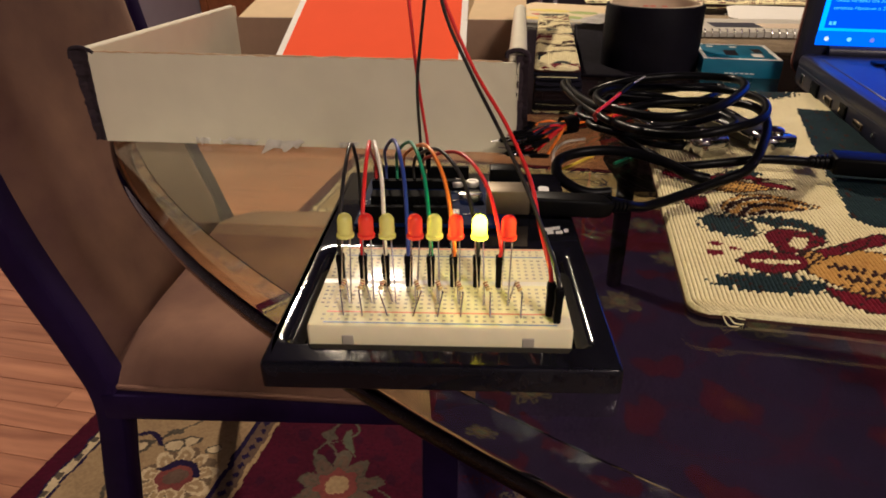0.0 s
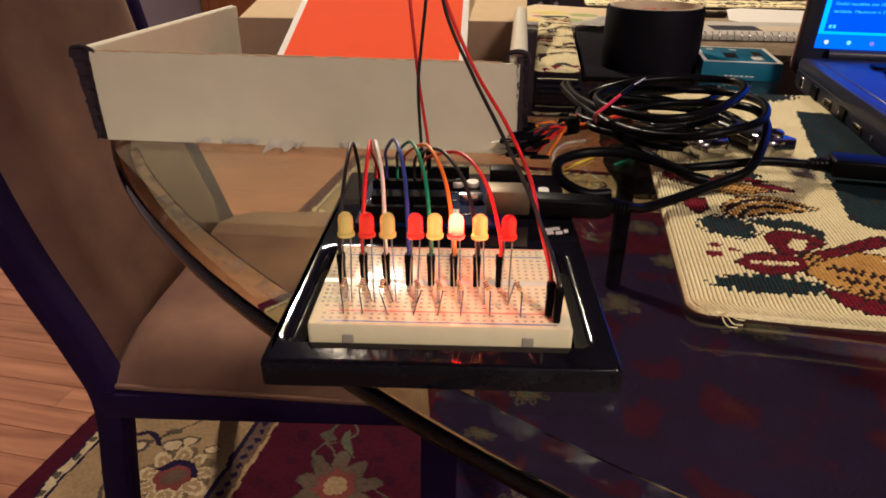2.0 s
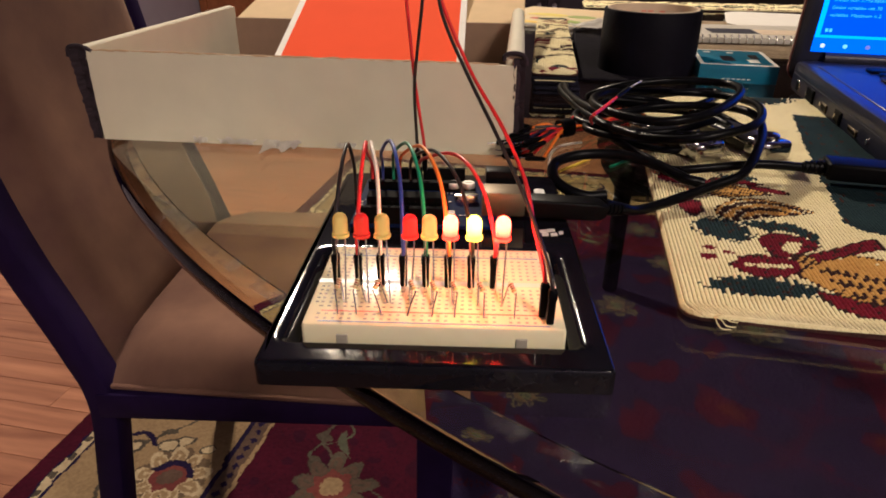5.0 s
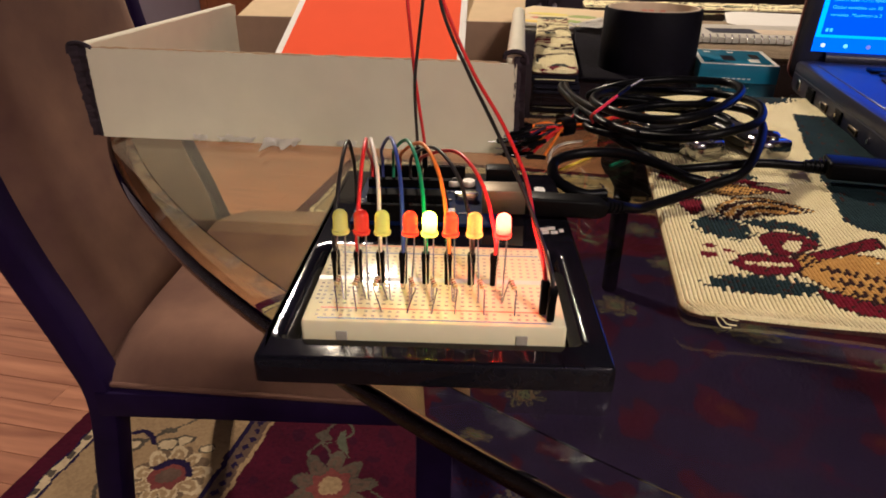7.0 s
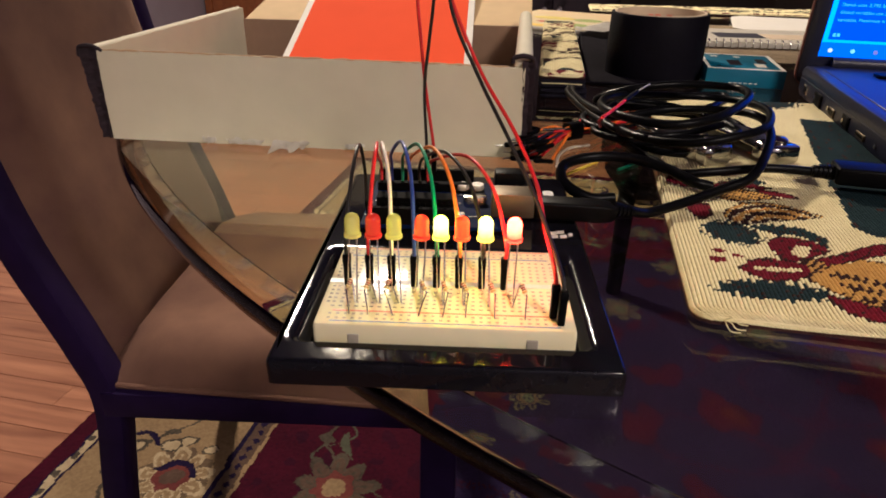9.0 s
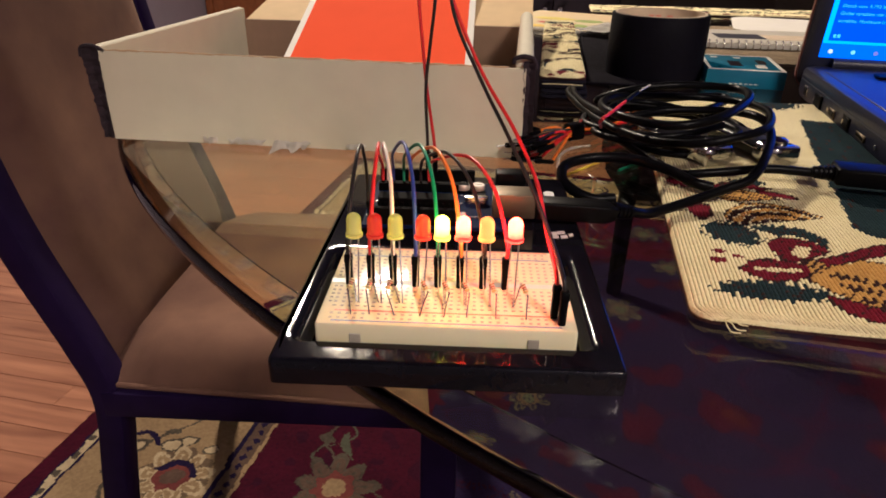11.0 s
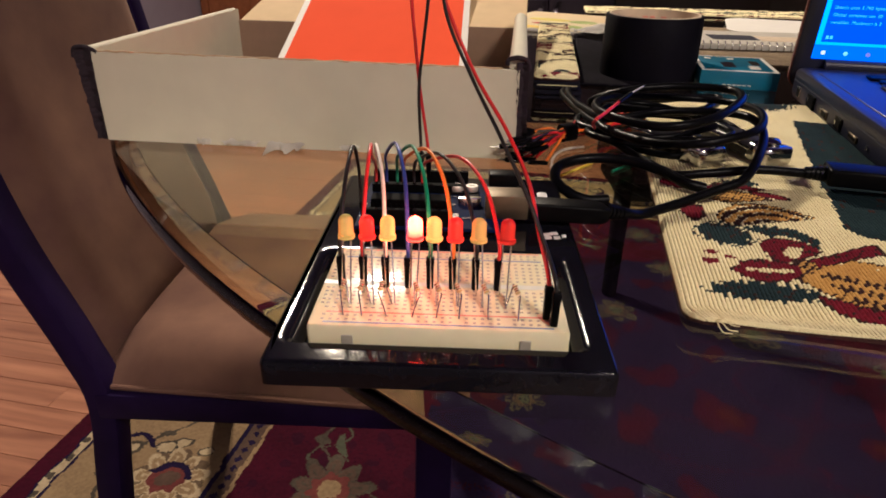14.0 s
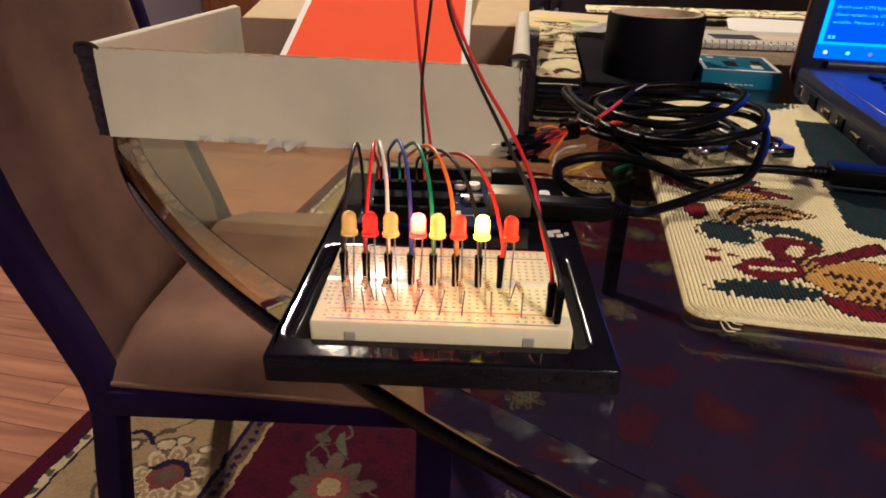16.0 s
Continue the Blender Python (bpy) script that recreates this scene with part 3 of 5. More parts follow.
# ---- chair ----
def chair():
    e = thing("dining_chair", pose(-0.40, 0.61, 0), "dark wooden dining chair with brown suede seat and back", "chair")
    w = 0.40  # between the posts
    prof = [(-0.060, 0, 0.0), (-0.045, 0, 0.12), (-0.022, 0, 0.27), (-0.006, 0, 0.385), (-0.022, 0, 0.46), (-0.055, 0, 0.56), (-0.075, 0, 0.64), (-0.100, 0, 0.78), (-0.135, 0, 1.0)]
    for s in (-1, 1):
        p = part("back_post", beam([(a + 0.0085, b, c) for a, b, c in prof], 0.034, 0.031), M_WOOD_CHAIR, e)
        p.location = (0, s * w / 2 - 0.005, 0)
        l = part("front_leg", beam([(0, 0, 0), (0.002, 0, 0.2), (0.004, 0, 0.375)], 0.042, 0.042), M_WOOD_CHAIR, e)
        l.location = (0.378, s * (w / 2 + 0.01), 0)
        part("side_rail", box_bm(0.0, 0.40, s * (w / 2 + 0.012) - 0.012, s * (w / 2 + 0.012) + 0.012, 0.371, 0.405, 0.003), M_WOOD_CHAIR, e)
    part("front_rail", box_bm(0.385, 0.409, -w / 2, w / 2, 0.371, 0.405, 0.003), M_WOOD_CHAIR, e)
    part("top_rail", box_bm(-0.158, -0.112, -w / 2 - 0.022, w / 2 + 0.012, 0.985, 1.03, 0.01), M_WOOD_CHAIR, e)

    def cushion(nx, ny, fn):
        bm = bmesh.new()
        top = [[bm.verts.new(fn(i / nx, j / ny, 1)) for j in range(ny + 1)] for i in range(nx + 1)]
        bot = [[bm.verts.new(fn(i / nx, j / ny, 0)) for j in range(ny + 1)] for i in range(nx + 1)]
        for i in range(nx):
            for j in range(ny):
                bm.faces.new((top[i][j], top[i + 1][j], top[i + 1][j + 1], top[i][j + 1]))
                bm.faces.new((bot[i][j], bot[i][j + 1], bot[i + 1][j + 1], bot[i + 1][j]))
        for i in range(nx):
            bm.faces.new((top[i][0], bot[i][0], bot[i + 1][0], top[i + 1][0]))
            bm.faces.new((top[i][ny], top[i + 1][ny], bot[i + 1][ny], bot[i][ny]))
        for j in range(ny):
            bm.faces.new((top[0][j], top[0][j + 1], bot[0][j + 1], bot[0][j]))
            bm.faces.new((top[nx][j], bot[nx][j], bot[nx][j + 1], top[nx][j + 1]))
        bmesh.ops.recalc_face_normals(bm, faces=bm.faces)
        return bm

    def seat(u, v, t):
        x = -0.018 + 0.438 * u
        y = (v - 0.5) * (0.42 + 0.05 * u)
        edge = min(1, min(u, 1 - u) * 6) * min(1, min(v, 1 - v) * 6)
        puff = 0.042 * (1 - (1 - edge) ** 2.6) + 0.006 * math.sin(3.1 * u) * math.sin(3.1 * v)
        wob = 0.0025 * noise.noise((u * 5, v * 5, 2.0))
        return (x, y, 0.405 + (puff + 0.004 + wob if t else 0))

    part("seat", cushion(24, 24, seat), M_SUEDE, e)
    for sgn in (-1, 1):
        part("piping", tube([(-0.016 + 0.434 * k / 8, sgn * (0.2105 + 0.025 * k / 8), 0.4085) for k in range(9)], 0.0032, 8, 3), M_SUEDE, e)
    zs = [(q[2], q[0]) for q in prof]

    def back(u, v, t):
        z = 0.412 + 0.575 * u
        for (za, xa), (zb, xb) in zip(zs, zs[1:]):
            if za <= z <= zb:
                x = xa + (xb - xa) * (z - za) / (zb - za)
        y = (v - 0.5) * (w - 0.030) - 0.005
        edge = min(1, min(u, 1 - u) * 9) * min(1, min(v, 1 - v) * 7)
        puff = 0.022 * (1 - (1 - edge) ** 2.4) + 0.0025 * noise.noise((u * 4, v * 4, 7.0))
        return (x + (0.016 + puff if t else -0.02), y, z)

    part("backrest", cushion(26, 20, back), M_SUEDE, e)


# ---- shallow cardboard box ----
def card_box():
    a = math.degrees(math.atan2(0.2085 - 0.228, 0.0395 + 0.224))
    e = thing("cardboard_box", pose(-0.2245, 0.228, T, 0, 0, a), "open shallow white cardboard box with torn edges", "box")
    w, d, h, t = 0.2665, 0.228, 0.0555, 0.003
    # front wall with a worn upper edge
    rng = random.Random(3)

    def panel(x0, x1, hfun, n, th, along="x"):
        bm = bmesh.new()
        fr, bk = [], []
        for i in range(n + 1):
            x = x0 + (x1 - x0) * i / n
            z = hfun(x)
            fr.append([bm.verts.new((x, 0, q)) for q in (0.0002, z - 0.001, z)])
            bk.append([bm.verts.new((x, th, q)) for q in (0.0002, z - 0.001, z)])
        for i in range(n):
            for k in range(2):
                bm.faces.new((fr[i][k], fr[i + 1][k], fr[i + 1][k + 1], fr[i][k + 1]))
                bm.faces.new((bk[i][k], bk[i][k + 1], bk[i + 1][k + 1], bk[i + 1][k]))
            bm.faces.new((fr[i][2], fr[i + 1][2], bk[i + 1][2], bk[i][2]))
            bm.faces.new((fr[i][0], bk[i][0], bk[i + 1][0], fr[i + 1][0]))
        bm.faces.new((fr[0][0], fr[0][1], fr[0][2], bk[0][2], bk[0][1], bk[0][0]))
        bm.faces.new((fr[n][0], bk[n][0], bk[n][1], bk[n][2], fr[n][2], fr[n][1]))
        bmesh.ops.recalc_face_normals(bm, faces=bm.faces)
        return bm

    part("front_wall", panel(0.0005, w - 0.0045, lambda x: h + rng.uniform(-0.0004, 0.0003) - 0.002 * x / w, 90, t), M_CARD, e)
    part("top_crease", tube([(0.004 + 0.004 * i, 0.0015, h - 0.0006 * (i / 60) + rng.uniform(-0.0003, 0.0004) - 0.0012 * i / 60) for i in range(63)], 0.0008, 6, 2), M_KRAFT, e, "scuffed brown folded edge")
    for x, nm in ((-0.0045, "side_wall"), (w - 0.011, "side_wall")):
        s = part(nm, panel(0, d, lambda q: h + 0.001 + rng.uniform(-0.0003, 0.0003), 40, 0.0035), M_CARD, e)
        s.matrix_basis = pose(x + 0.0045, 0.002, 0, 0, 0, 90)
    part("rolled_edge", tube([(-0.0030, 0.003 + (d - 0.005) * i / 8, h - 0.0004) for i in range(9)], 0.0030, 10, 3), M_CARD, e, "folded white top edge")
    part("rolled_edge", tube([(w - 0.0056, 0.003 + (d - 0.007) * i / 8, h - 0.0002) for i in range(9)], 0.0054, 12, 3), M_CARD, e, "folded white top edge")
    # Back wall and bottom carry the shaded tone, the lid the lit one.
    b = part("back_wall", panel(0, w, lambda q: 0.047, 10, t), M_KRAFT_SHADED, e)
    b.location = (0, d, 0)
    part("bottom", box_bm(0.002, w - 0.006, 0.003, d, 0.0005, 0.003), M_KRAFT_SHADED, e)
    lid = part("lid", box_bm(0, w, 0, 0.21, -0.0015, 0.0015, 0.0006, 1), M_KRAFT_LIT, e, "open kraft lid in its lit tone")
    lid.matrix_basis = pose(0, d + 0.004, 0.0455, 12, 0, 0)
    # dark frayed corrugated ends of the folded corners
    def torn_end(xa, xb, ta, tb, hh):
        """Ragged end of a doubled side wall: xa..xb at the foot, ta..tb at the top."""
        bm = bmesh.new()
        n, rings = 26, []
        for k in range(n + 1):
            u = k / n
            a = xa + (ta - xa) * u + rng.uniform(-0.0005, 0.0005)
            b = xb + (tb - xb) * u + rng.uniform(-0.0003, 0.0003)
            z = 0.0006 + hh * u
            mid = (a + b) / 2 + rng.uniform(-0.0008, 0.0008)
            rings.append([bm.verts.new(q) for q in ((a, 0.004, z), (a, rng.uniform(-0.0006, 0.0004), z), (mid, rng.uniform(0.0002, 0.0018), z), (b, rng.uniform(-0.0012, -0.0004), z), (b, 0.004, z))])
        for p, q in zip(rings, rings[1:]):
            for k in range(5):
                bm.faces.new((p[k], p[(k + 1) % 5], q[(k + 1) % 5], q[k]))
        bm.faces.new(rings[0][::-1])
        bm.faces.new(rings[-1])
        bmesh.ops.recalc_face_normals(bm, faces=bm.faces)
        part("torn_corner", bm, M_TORN, e, "dark frayed corrugated corner", smooth=False)

    torn_end(-0.0064, -0.0002, -0.0104, 0.0014, h + 0.001)
    torn_end(w - 0.0040, w + 0.0022, w - 0.0060, w + 0.0004, h + 0.001)
    part("torn_curl", tube([(-0.0112, 0.0016, h - 0.004), (-0.0098, 0.0012, h + 0.0012), (-0.0045, 0.0010, h + 0.0026), (0.0010, 0.0008, h + 0.0016), (0.0048, 0.0010, h - 0.0008)], lambda u: 0.0017 - 0.0006 * u, 8, 6), M_TORN, e)
    part("torn_curl", tube([(w + 0.0010, 0.0016, h - 0.002), (w - 0.0006, 0.0010, h + 0.0030), (w - 0.0060, 0.0008, h + 0.0048), (w - 0.0112, 0.0010, h + 0.0034), (w - 0.0118, 0.0010, h + 0.0004)], lambda u: 0.0016 - 0.0004 * u, 8, 6), M_TORN, e)
    # torn white paper along the foot
    def scrap(cx, wd, dp, seed):
        r2 = random.Random(seed)
        n = 16
        bm = bmesh.new()
        rows = []
        for j in range(6):
            v = j / 5
            rows.append([bm.verts.new((cx + (i / n - 0.5) * wd * (1 - 0.25 * v) + r2.uniform(-1, 1) * 0.0004, -0.0006 - dp * v * max(0.12, 0.55 + 0.9 * noise.noise((i * 0.31, seed * 1.37, 0.5))), 0.0030 * (1 - v) ** 1.5 + 0.0012 + 0.0018 * noise.noise((i * 0.33, j * 0.6, seed)))) for i in range(n + 1)])
        for j in range(5):
            for i in range(n):
                bm.faces.new((rows[j][i], rows[j + 1][i], rows[j + 1][i + 1], rows[j][i + 1]))
        r = bmesh.ops.solidify(bm, geom=bm.faces[:], thickness=0.0003)
        part("torn_paper", bm, M_PAPER, e)

    scrap(0.120, 0.024, 0.0210, 5)
    scrap(0.090, 0.026, 0.0022, 9)
    scrap(0.160, 0.014, 0.0018, 12)
    scrap(0.066, 0.010, 0.0016, 13)


def booklet():
    e = thing("booklet", pose(-0.075, 0.325, T + 0.0038, 19, 0, -1.0), "orange booklet with a white border leaning in the box", "booklet")
    part("page_block", box_bm(-0.0795, 0.0795, 0, 0.36, 0, 0.003, 0.0004, 1), M_PAPER, e)
    part("cover_panel", slab(rrect(-0.0735, 0.0735, 0.006, 0.354, 0.0015, 3), 0.003, 0.0034), M_ORANGE, e, "plain glossy orange cover print")


# ---- project tray with breadboard and controller ----
def tray():
    e = thing("project_tray", pose(0, 0, 0), "glossy black plastic holder for breadboard and controller", "tray")
    o = (-0.0530, 0.0545, -0.0135, 0.1500)
    p = (-0.0432, 0.0430, -0.0012, 0.0572)

    def out(g, r):
        return rrect(o[0] + g, o[1] - g, o[2] + g, o[3] - g, r, 5)

    def pocket(g, r):
        return rrect(p[0] - g, p[1] + g, p[2] - 0.3 * g, p[3] + g, r, 5)

    loops = [(out(0.0004, 0.002), T + 0.0002), (out(0, 0.002), T + 0.0006), (out(0, 0.002), T + 0.0076), (out(0.0002, 0.002), T + 0.0084), (out(0.0007, 0.002), T + 0.0090), (out(0.0014, 0.002), T + 0.0092), (out(0.0020, 0.002), T + 0.0092), (out(0.0026, 0.002), T + 0.0092),
             (pocket(0.0088, 0.005), T + 0.0092), (pocket(0.0080, 0.005), T + 0.0092), (pocket(0.0066, 0.005), T + 0.00915), (pocket(0.0050, 0.0045), T + 0.0089), (pocket(0.0032, 0.0036), T + 0.0082), (pocket(0.0014, 0.0026), T + 0.0068), (pocket(0.0003, 0.002), T + 0.0054), (pocket(0, 0.002), T + 0.0048), (pocket(0, 0.002), T + 0.0022)]
    part("shell", skin(loops), M_BLACK_GLOSS, e)
    # white printed marks
    M_MARK = material("white_print", (0.8, 0.78, 0.74), 0.5, grain=200)
    bm = slab(rrect(0.0425, 0.0475, 0.1235, 0.1310, 0.002, 3), T + 0.0091, T + 0.0094)
    part("printed_mark", bm, M_MARK, e)
    for x, y, w in ((0.0400, 0.0800, 0.0030), (0.0440, 0.0812, 0.0026), (0.0415, 0.0770, 0.0022), (0.0452, 0.0772, 0.0022), (0.0488, 0.0790, 0.0014)):
        part("printed_mark", slab([(x, y), (x + w * 1.3, y + 0.0006), (x + w * 1.3, y + 0.0034), (x, y + 0.0027)], T + 0.0091, T + 0.0094), M_MARK, e)


BX, BZ = 0.04125, T + 0.014


def breadboard():
    e = thing("breadboard", pose(0, 0, 0), "white solderless breadboard with red and blue rail lines", "breadboard")
    prof = [(0.0, T + 0.0024), (0.0, BZ - 0.0012), (0.0004, BZ - 0.0003), (0.0012, BZ)]
    loops = [(rrect(-BX + g, BX - g, g, 0.0545 - g, 0.0012, 3), z) for g, z in prof]
    part("body", skin(loops), M_WHITE_PLASTIC, e)
    cy = 0.0272
    # No groove is cut; the trough's shade is painted as a strip.
    trough = part("trough_shade_strip", box_bm(-BX + 0.0005, BX - 0.0005, cy - 0.0014, cy + 0.0014, BZ - 0.0005, BZ + 0.00008), material("trough_shade", (0.70, 0.66, 0.58), 0.4, grain=200), e)
    rows = [cy - 0.0038 - 0.00254 * k for k in range(5)] + [cy + 0.0038 + 0.00254 * k for k in range(5)]
    # Near-flush squares, coloured for the shade inside the contact holes.
    bm = bmesh.new()
    h = 0.00052
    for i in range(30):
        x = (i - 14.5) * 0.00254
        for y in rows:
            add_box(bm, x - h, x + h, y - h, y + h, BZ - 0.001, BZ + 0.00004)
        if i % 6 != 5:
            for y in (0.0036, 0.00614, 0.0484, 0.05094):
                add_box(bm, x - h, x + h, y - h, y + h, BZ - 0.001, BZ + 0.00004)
    part("hole_shade_grid", bm, M_SLOT, e, smooth=False)["kind"] = "stuff"
    for y, m in ((0.0018, M_BLUE_LINE), (0.0079, M_RED_LINE), (0.0467, M_BLUE_LINE), (0.0527, M_RED_LINE)):
        part("rail_line", box_bm(-BX + 0.005, BX - 0.005, y - 0.00034, y + 0.00034, BZ - 0.0002, BZ + 0.00007), m, e)
    bm = bmesh.new()
    for i in range(30):
        x = (i - 14.5) * 0.00254
        for y in (0.0107, 0.0440):
            add_box(bm, x - 0.0006, x + 0.0006, y - 0.0003, y + 0.0003, BZ - 0.0002, BZ + 0.00006)
    for j, y in enumerate(rows):
        for x in (-BX + 0.0026, BX - 0.0026):
            add_box(bm, x - 0.0005, x + 0.0005, y - 0.0004, y + 0.0004, BZ - 0.0002, BZ + 0.00006)
    part("digit_print", bm, M_PRINT, e, smooth=False)
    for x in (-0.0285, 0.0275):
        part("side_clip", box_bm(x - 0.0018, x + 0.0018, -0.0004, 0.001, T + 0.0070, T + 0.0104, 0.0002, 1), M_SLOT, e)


UX0, UX1, UY0, UY1, UZ = -0.0395, 0.0290, 0.0795, 0.1330, T + 0.0102


def controller():
    e = thing("controller_board", pose(0, 0, 0), "blue microcontroller board with black pin headers", "circuit board")
    part("board", box_bm(UX0, UX1, UY0, UY1, UZ, UZ + 0.0016, 0.0003, 1), M_PCB, e)
    for x, y in ((UX0 + 0.004, UY0 + 0.004), (UX0 + 0.004, UY1 - 0.004), (UX1 - 0.012, UY0 + 0.003), (UX1 - 0.012, UY1 - 0.003)):
        part("standoff", lathe([(0, T + 0.0090), (0.0025, T + 0.0090), (0.0025, UZ), (0, UZ)], 12), M_BLACK, e).location = (x, y, 0)
    top = UZ + 0.0016
    for n, x0, y in ((8, -0.0395 + 0.003, UY0 + 0.0022), (6, -0.0145, UY0 + 0.0022), (10, -0.0395 + 0.002, UY1 - 0.0022), (8, -0.0115, UY1 - 0.0022)):
        w = n * 0.00254
        part("pin_header", box_bm(x0, x0 + w, y - 0.00125, y + 0.00125, top, top + 0.0074, 0.0002, 1), M_CHIP, e)
        bm = bmesh.new()
        for k in range(n):
            add_box(bm, x0 + (k + 0.5) * 0.00254 - 0.0004, x0 + (k + 0.5) * 0.00254 + 0.0004, y - 0.0004, y + 0.0004, top + 0.007, top + 0.00745)
        part("header_sockets", bm, M_BLACK_GLOSS, e, smooth=False)
    # long chip in its socket
    part("chip", box_bm(-0.034, 0.001, 0.0935, 0.1015, top + 0.003, top + 0.0068, 0.0004, 1), M_CHIP, e)
    bm = bmesh.new()
    for k in range(14):
        x = -0.0330 + k * 0.00254
        for y in (0.0928, 0.1020):
            add_box(bm, x - 0.0004, x + 0.0004, y - 0.0003, y + 0.0003, top, top + 0.0052)
    part("chip_legs", bm, M_CHIP, e, smooth=False)
    part("chip_socket", box_bm(-0.0345, 0.0015, 0.0930, 0.1020, top, top + 0.0030, 0.0002, 1), M_CHIP, e)
    # a lower socket strip in front of the rear header, and printed legends
    part("socket_strip", box_bm(-0.0370, 0.0060, 0.1195, 0.1235, top, top + 0.0040, 0.0002, 1), M_CHIP, e)
    bm = bmesh.new()
    for k in range(16):
        add_box(bm, -0.0360 + k * 0.00254, -0.0346 + k * 0.00254, 0.1160, 0.1166, top, top + 0.0001)
    for k in range(9):
        add_box(bm, -0.0335 + k * 0.00254, -0.0322 + k * 0.00254, 0.0858, 0.0863, top, top + 0.0001)
    for k in range(5):
        add_box(bm, -0.0388, -0.0370, 0.0900 + k * 0.0035, 0.0906 + k * 0.0035, top, top + 0.0001)
    part("printed_legend", bm, M_PAPER, e, smooth=False)
    # connectors
    part("usb_socket", box_bm(0.0165, 0.0350, 0.0905, 0.1025, top, top + 0.0108, 0.0006, 2), M_USB, e)
    part("power_jack", box_bm(0.0185, 0.0330, 0.1180, 0.1270, top, top + 0.0108, 0.0012, 2), M_BLACK, e)
    for x in (0.0035, 0.0105):
        c = part("capacitor", lathe([(0, 0), (0.0031, 0), (0.0031, 0.0009), (0.0029, 0.0012), (0.0031, 0.0015), (0.0031, 0.0034), (0.0028, 0.0038), (0, 0.0038)], 20), M_CAN, e)
        part("printed_mark", box_bm(-0.0016, 0.0016, -0.0002, 0.0002, 0.0037, 0.0039), M_CHIP, c)
        c.location = (x, 0.1215, top)
        b = part("capacitor_base", box_bm(x - 0.0034, x + 0.0034, 0.1181, 0.1249, top, top + 0.0012), M_BLACK, e)
    part("crystal", slab(rrect(0.0040, 0.0150, 0.1050, 0.1092, 0.002, 4), top, top + 0.0034, 0.0005), M_STEEL, e)
    part("regulator", box_bm(0.0075, 0.0140, 0.1125, 0.1160, top, top + 0.0016, 0.0002, 1), M_BLACK, e)
    rng = random.Random(8)
    for k in range(26):
        x, y = rng.uniform(-0.036, 0.014), rng.choice((rng.uniform(0.0845, 0.0915), rng.uniform(0.1035, 0.1120)))
        part("solder_mark", box_bm(x - 0.0009, x + 0.0009, y - 0.0004, y + 0.0004, top, top + rng.uniform(0.0003, 0.0008)), M_STEEL if k % 3 else M_PAPER, e)
    # small blue power light chips
    part("reset_button", box_bm(-0.0005, 0.0050, 0.0855, 0.0905, top, top + 0.0026, 0.0003, 1), M_STEEL, e)


# ---- diodes: x of the lens, x of the two feet, colour ----
LED_X = [-0.0309, -0.0241, -0.0174, -0.0084, -0.0022, 0.0046, 0.0122, 0.0214]
PLUG_X = [-0.0342, -0.0266, -0.0190, -0.0113, -0.0038, 0.0038, 0.0116, 0.0192]
FOOT_X = [-0.0292, -0.0216, -0.0145, -0.0078, -0.0005, 0.0062, 0.0142, 0.0216]
RAIL_X = [-0.0300, -0.0240, -0.0156, -0.0090, -0.0010, 0.0064, 0.0158, 0.0252]
RES_X = [-0.0318, -0.0258, -0.0192, -0.0076, -0.0006, 0.0060, 0.0148, 0.0250]
M_LED_Y = led_material("yellow_diffused_epoxy", (0.56, 0.53, 0.19), (0.60, 0.57, 0.21))
M_LED_R = led_material("red_diffused_epoxy", (0.52, 0.018, 0.022), (0.80, 0.13, 0.06))
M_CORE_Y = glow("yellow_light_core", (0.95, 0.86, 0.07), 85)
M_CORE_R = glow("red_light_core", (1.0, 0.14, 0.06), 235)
CORES = []
LED_Y, LED_Z = 0.0205, T + 0.0345


def diode(k):
    yellow = k % 2 == 0
    e = thing("light_diode", pose(LED_X[k], LED_Y, LED_Z, -3, 0, 0), "%s round light diode on long wire legs" % ("yellow" if yellow else "red"), "diode", "diodes on the breadboard")
    r = 0.00240
    prof = [(0, 0), (0.0027, 0), (0.0028, 0.0002), (0.0028, 0.0010), (0.0026, 0.0012), (r, 0.0014), (r, 0.0057)] + [(r * math.cos(a), 0.0057 + r * math.sin(a)) for a in (0.3, 0.6, 0.9, 1.2, 1.4)] + [(0, 0.0057 + r)]
    lens = part("lens", lathe(prof, 28), M_LED_Y if yellow else M_LED_R, e)
    lens.visible_shadow = False
    back = e.matrix_basis.inverted()

    def leg(x0, foot):
        pts = [(x0, 0, 0.0004), (x0, 0, -0.003), tuple((back @ Vector(foot)) * 0.5 + Vector((x0, 0, 0)) * 0.5), tuple(back @ Vector(foot))]
        part("leg", tube(pts, 0.00026, 6, 5), M_STEEL, e)

    leg(-0.00127, (PLUG_X[k] + 0.0006, 0.0205, BZ - 0.002))
    leg(0.00127, (FOOT_X[k], 0.0128, BZ - 0.002))
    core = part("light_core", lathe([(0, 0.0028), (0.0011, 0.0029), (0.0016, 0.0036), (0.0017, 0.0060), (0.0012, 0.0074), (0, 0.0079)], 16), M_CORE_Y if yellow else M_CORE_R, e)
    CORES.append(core)


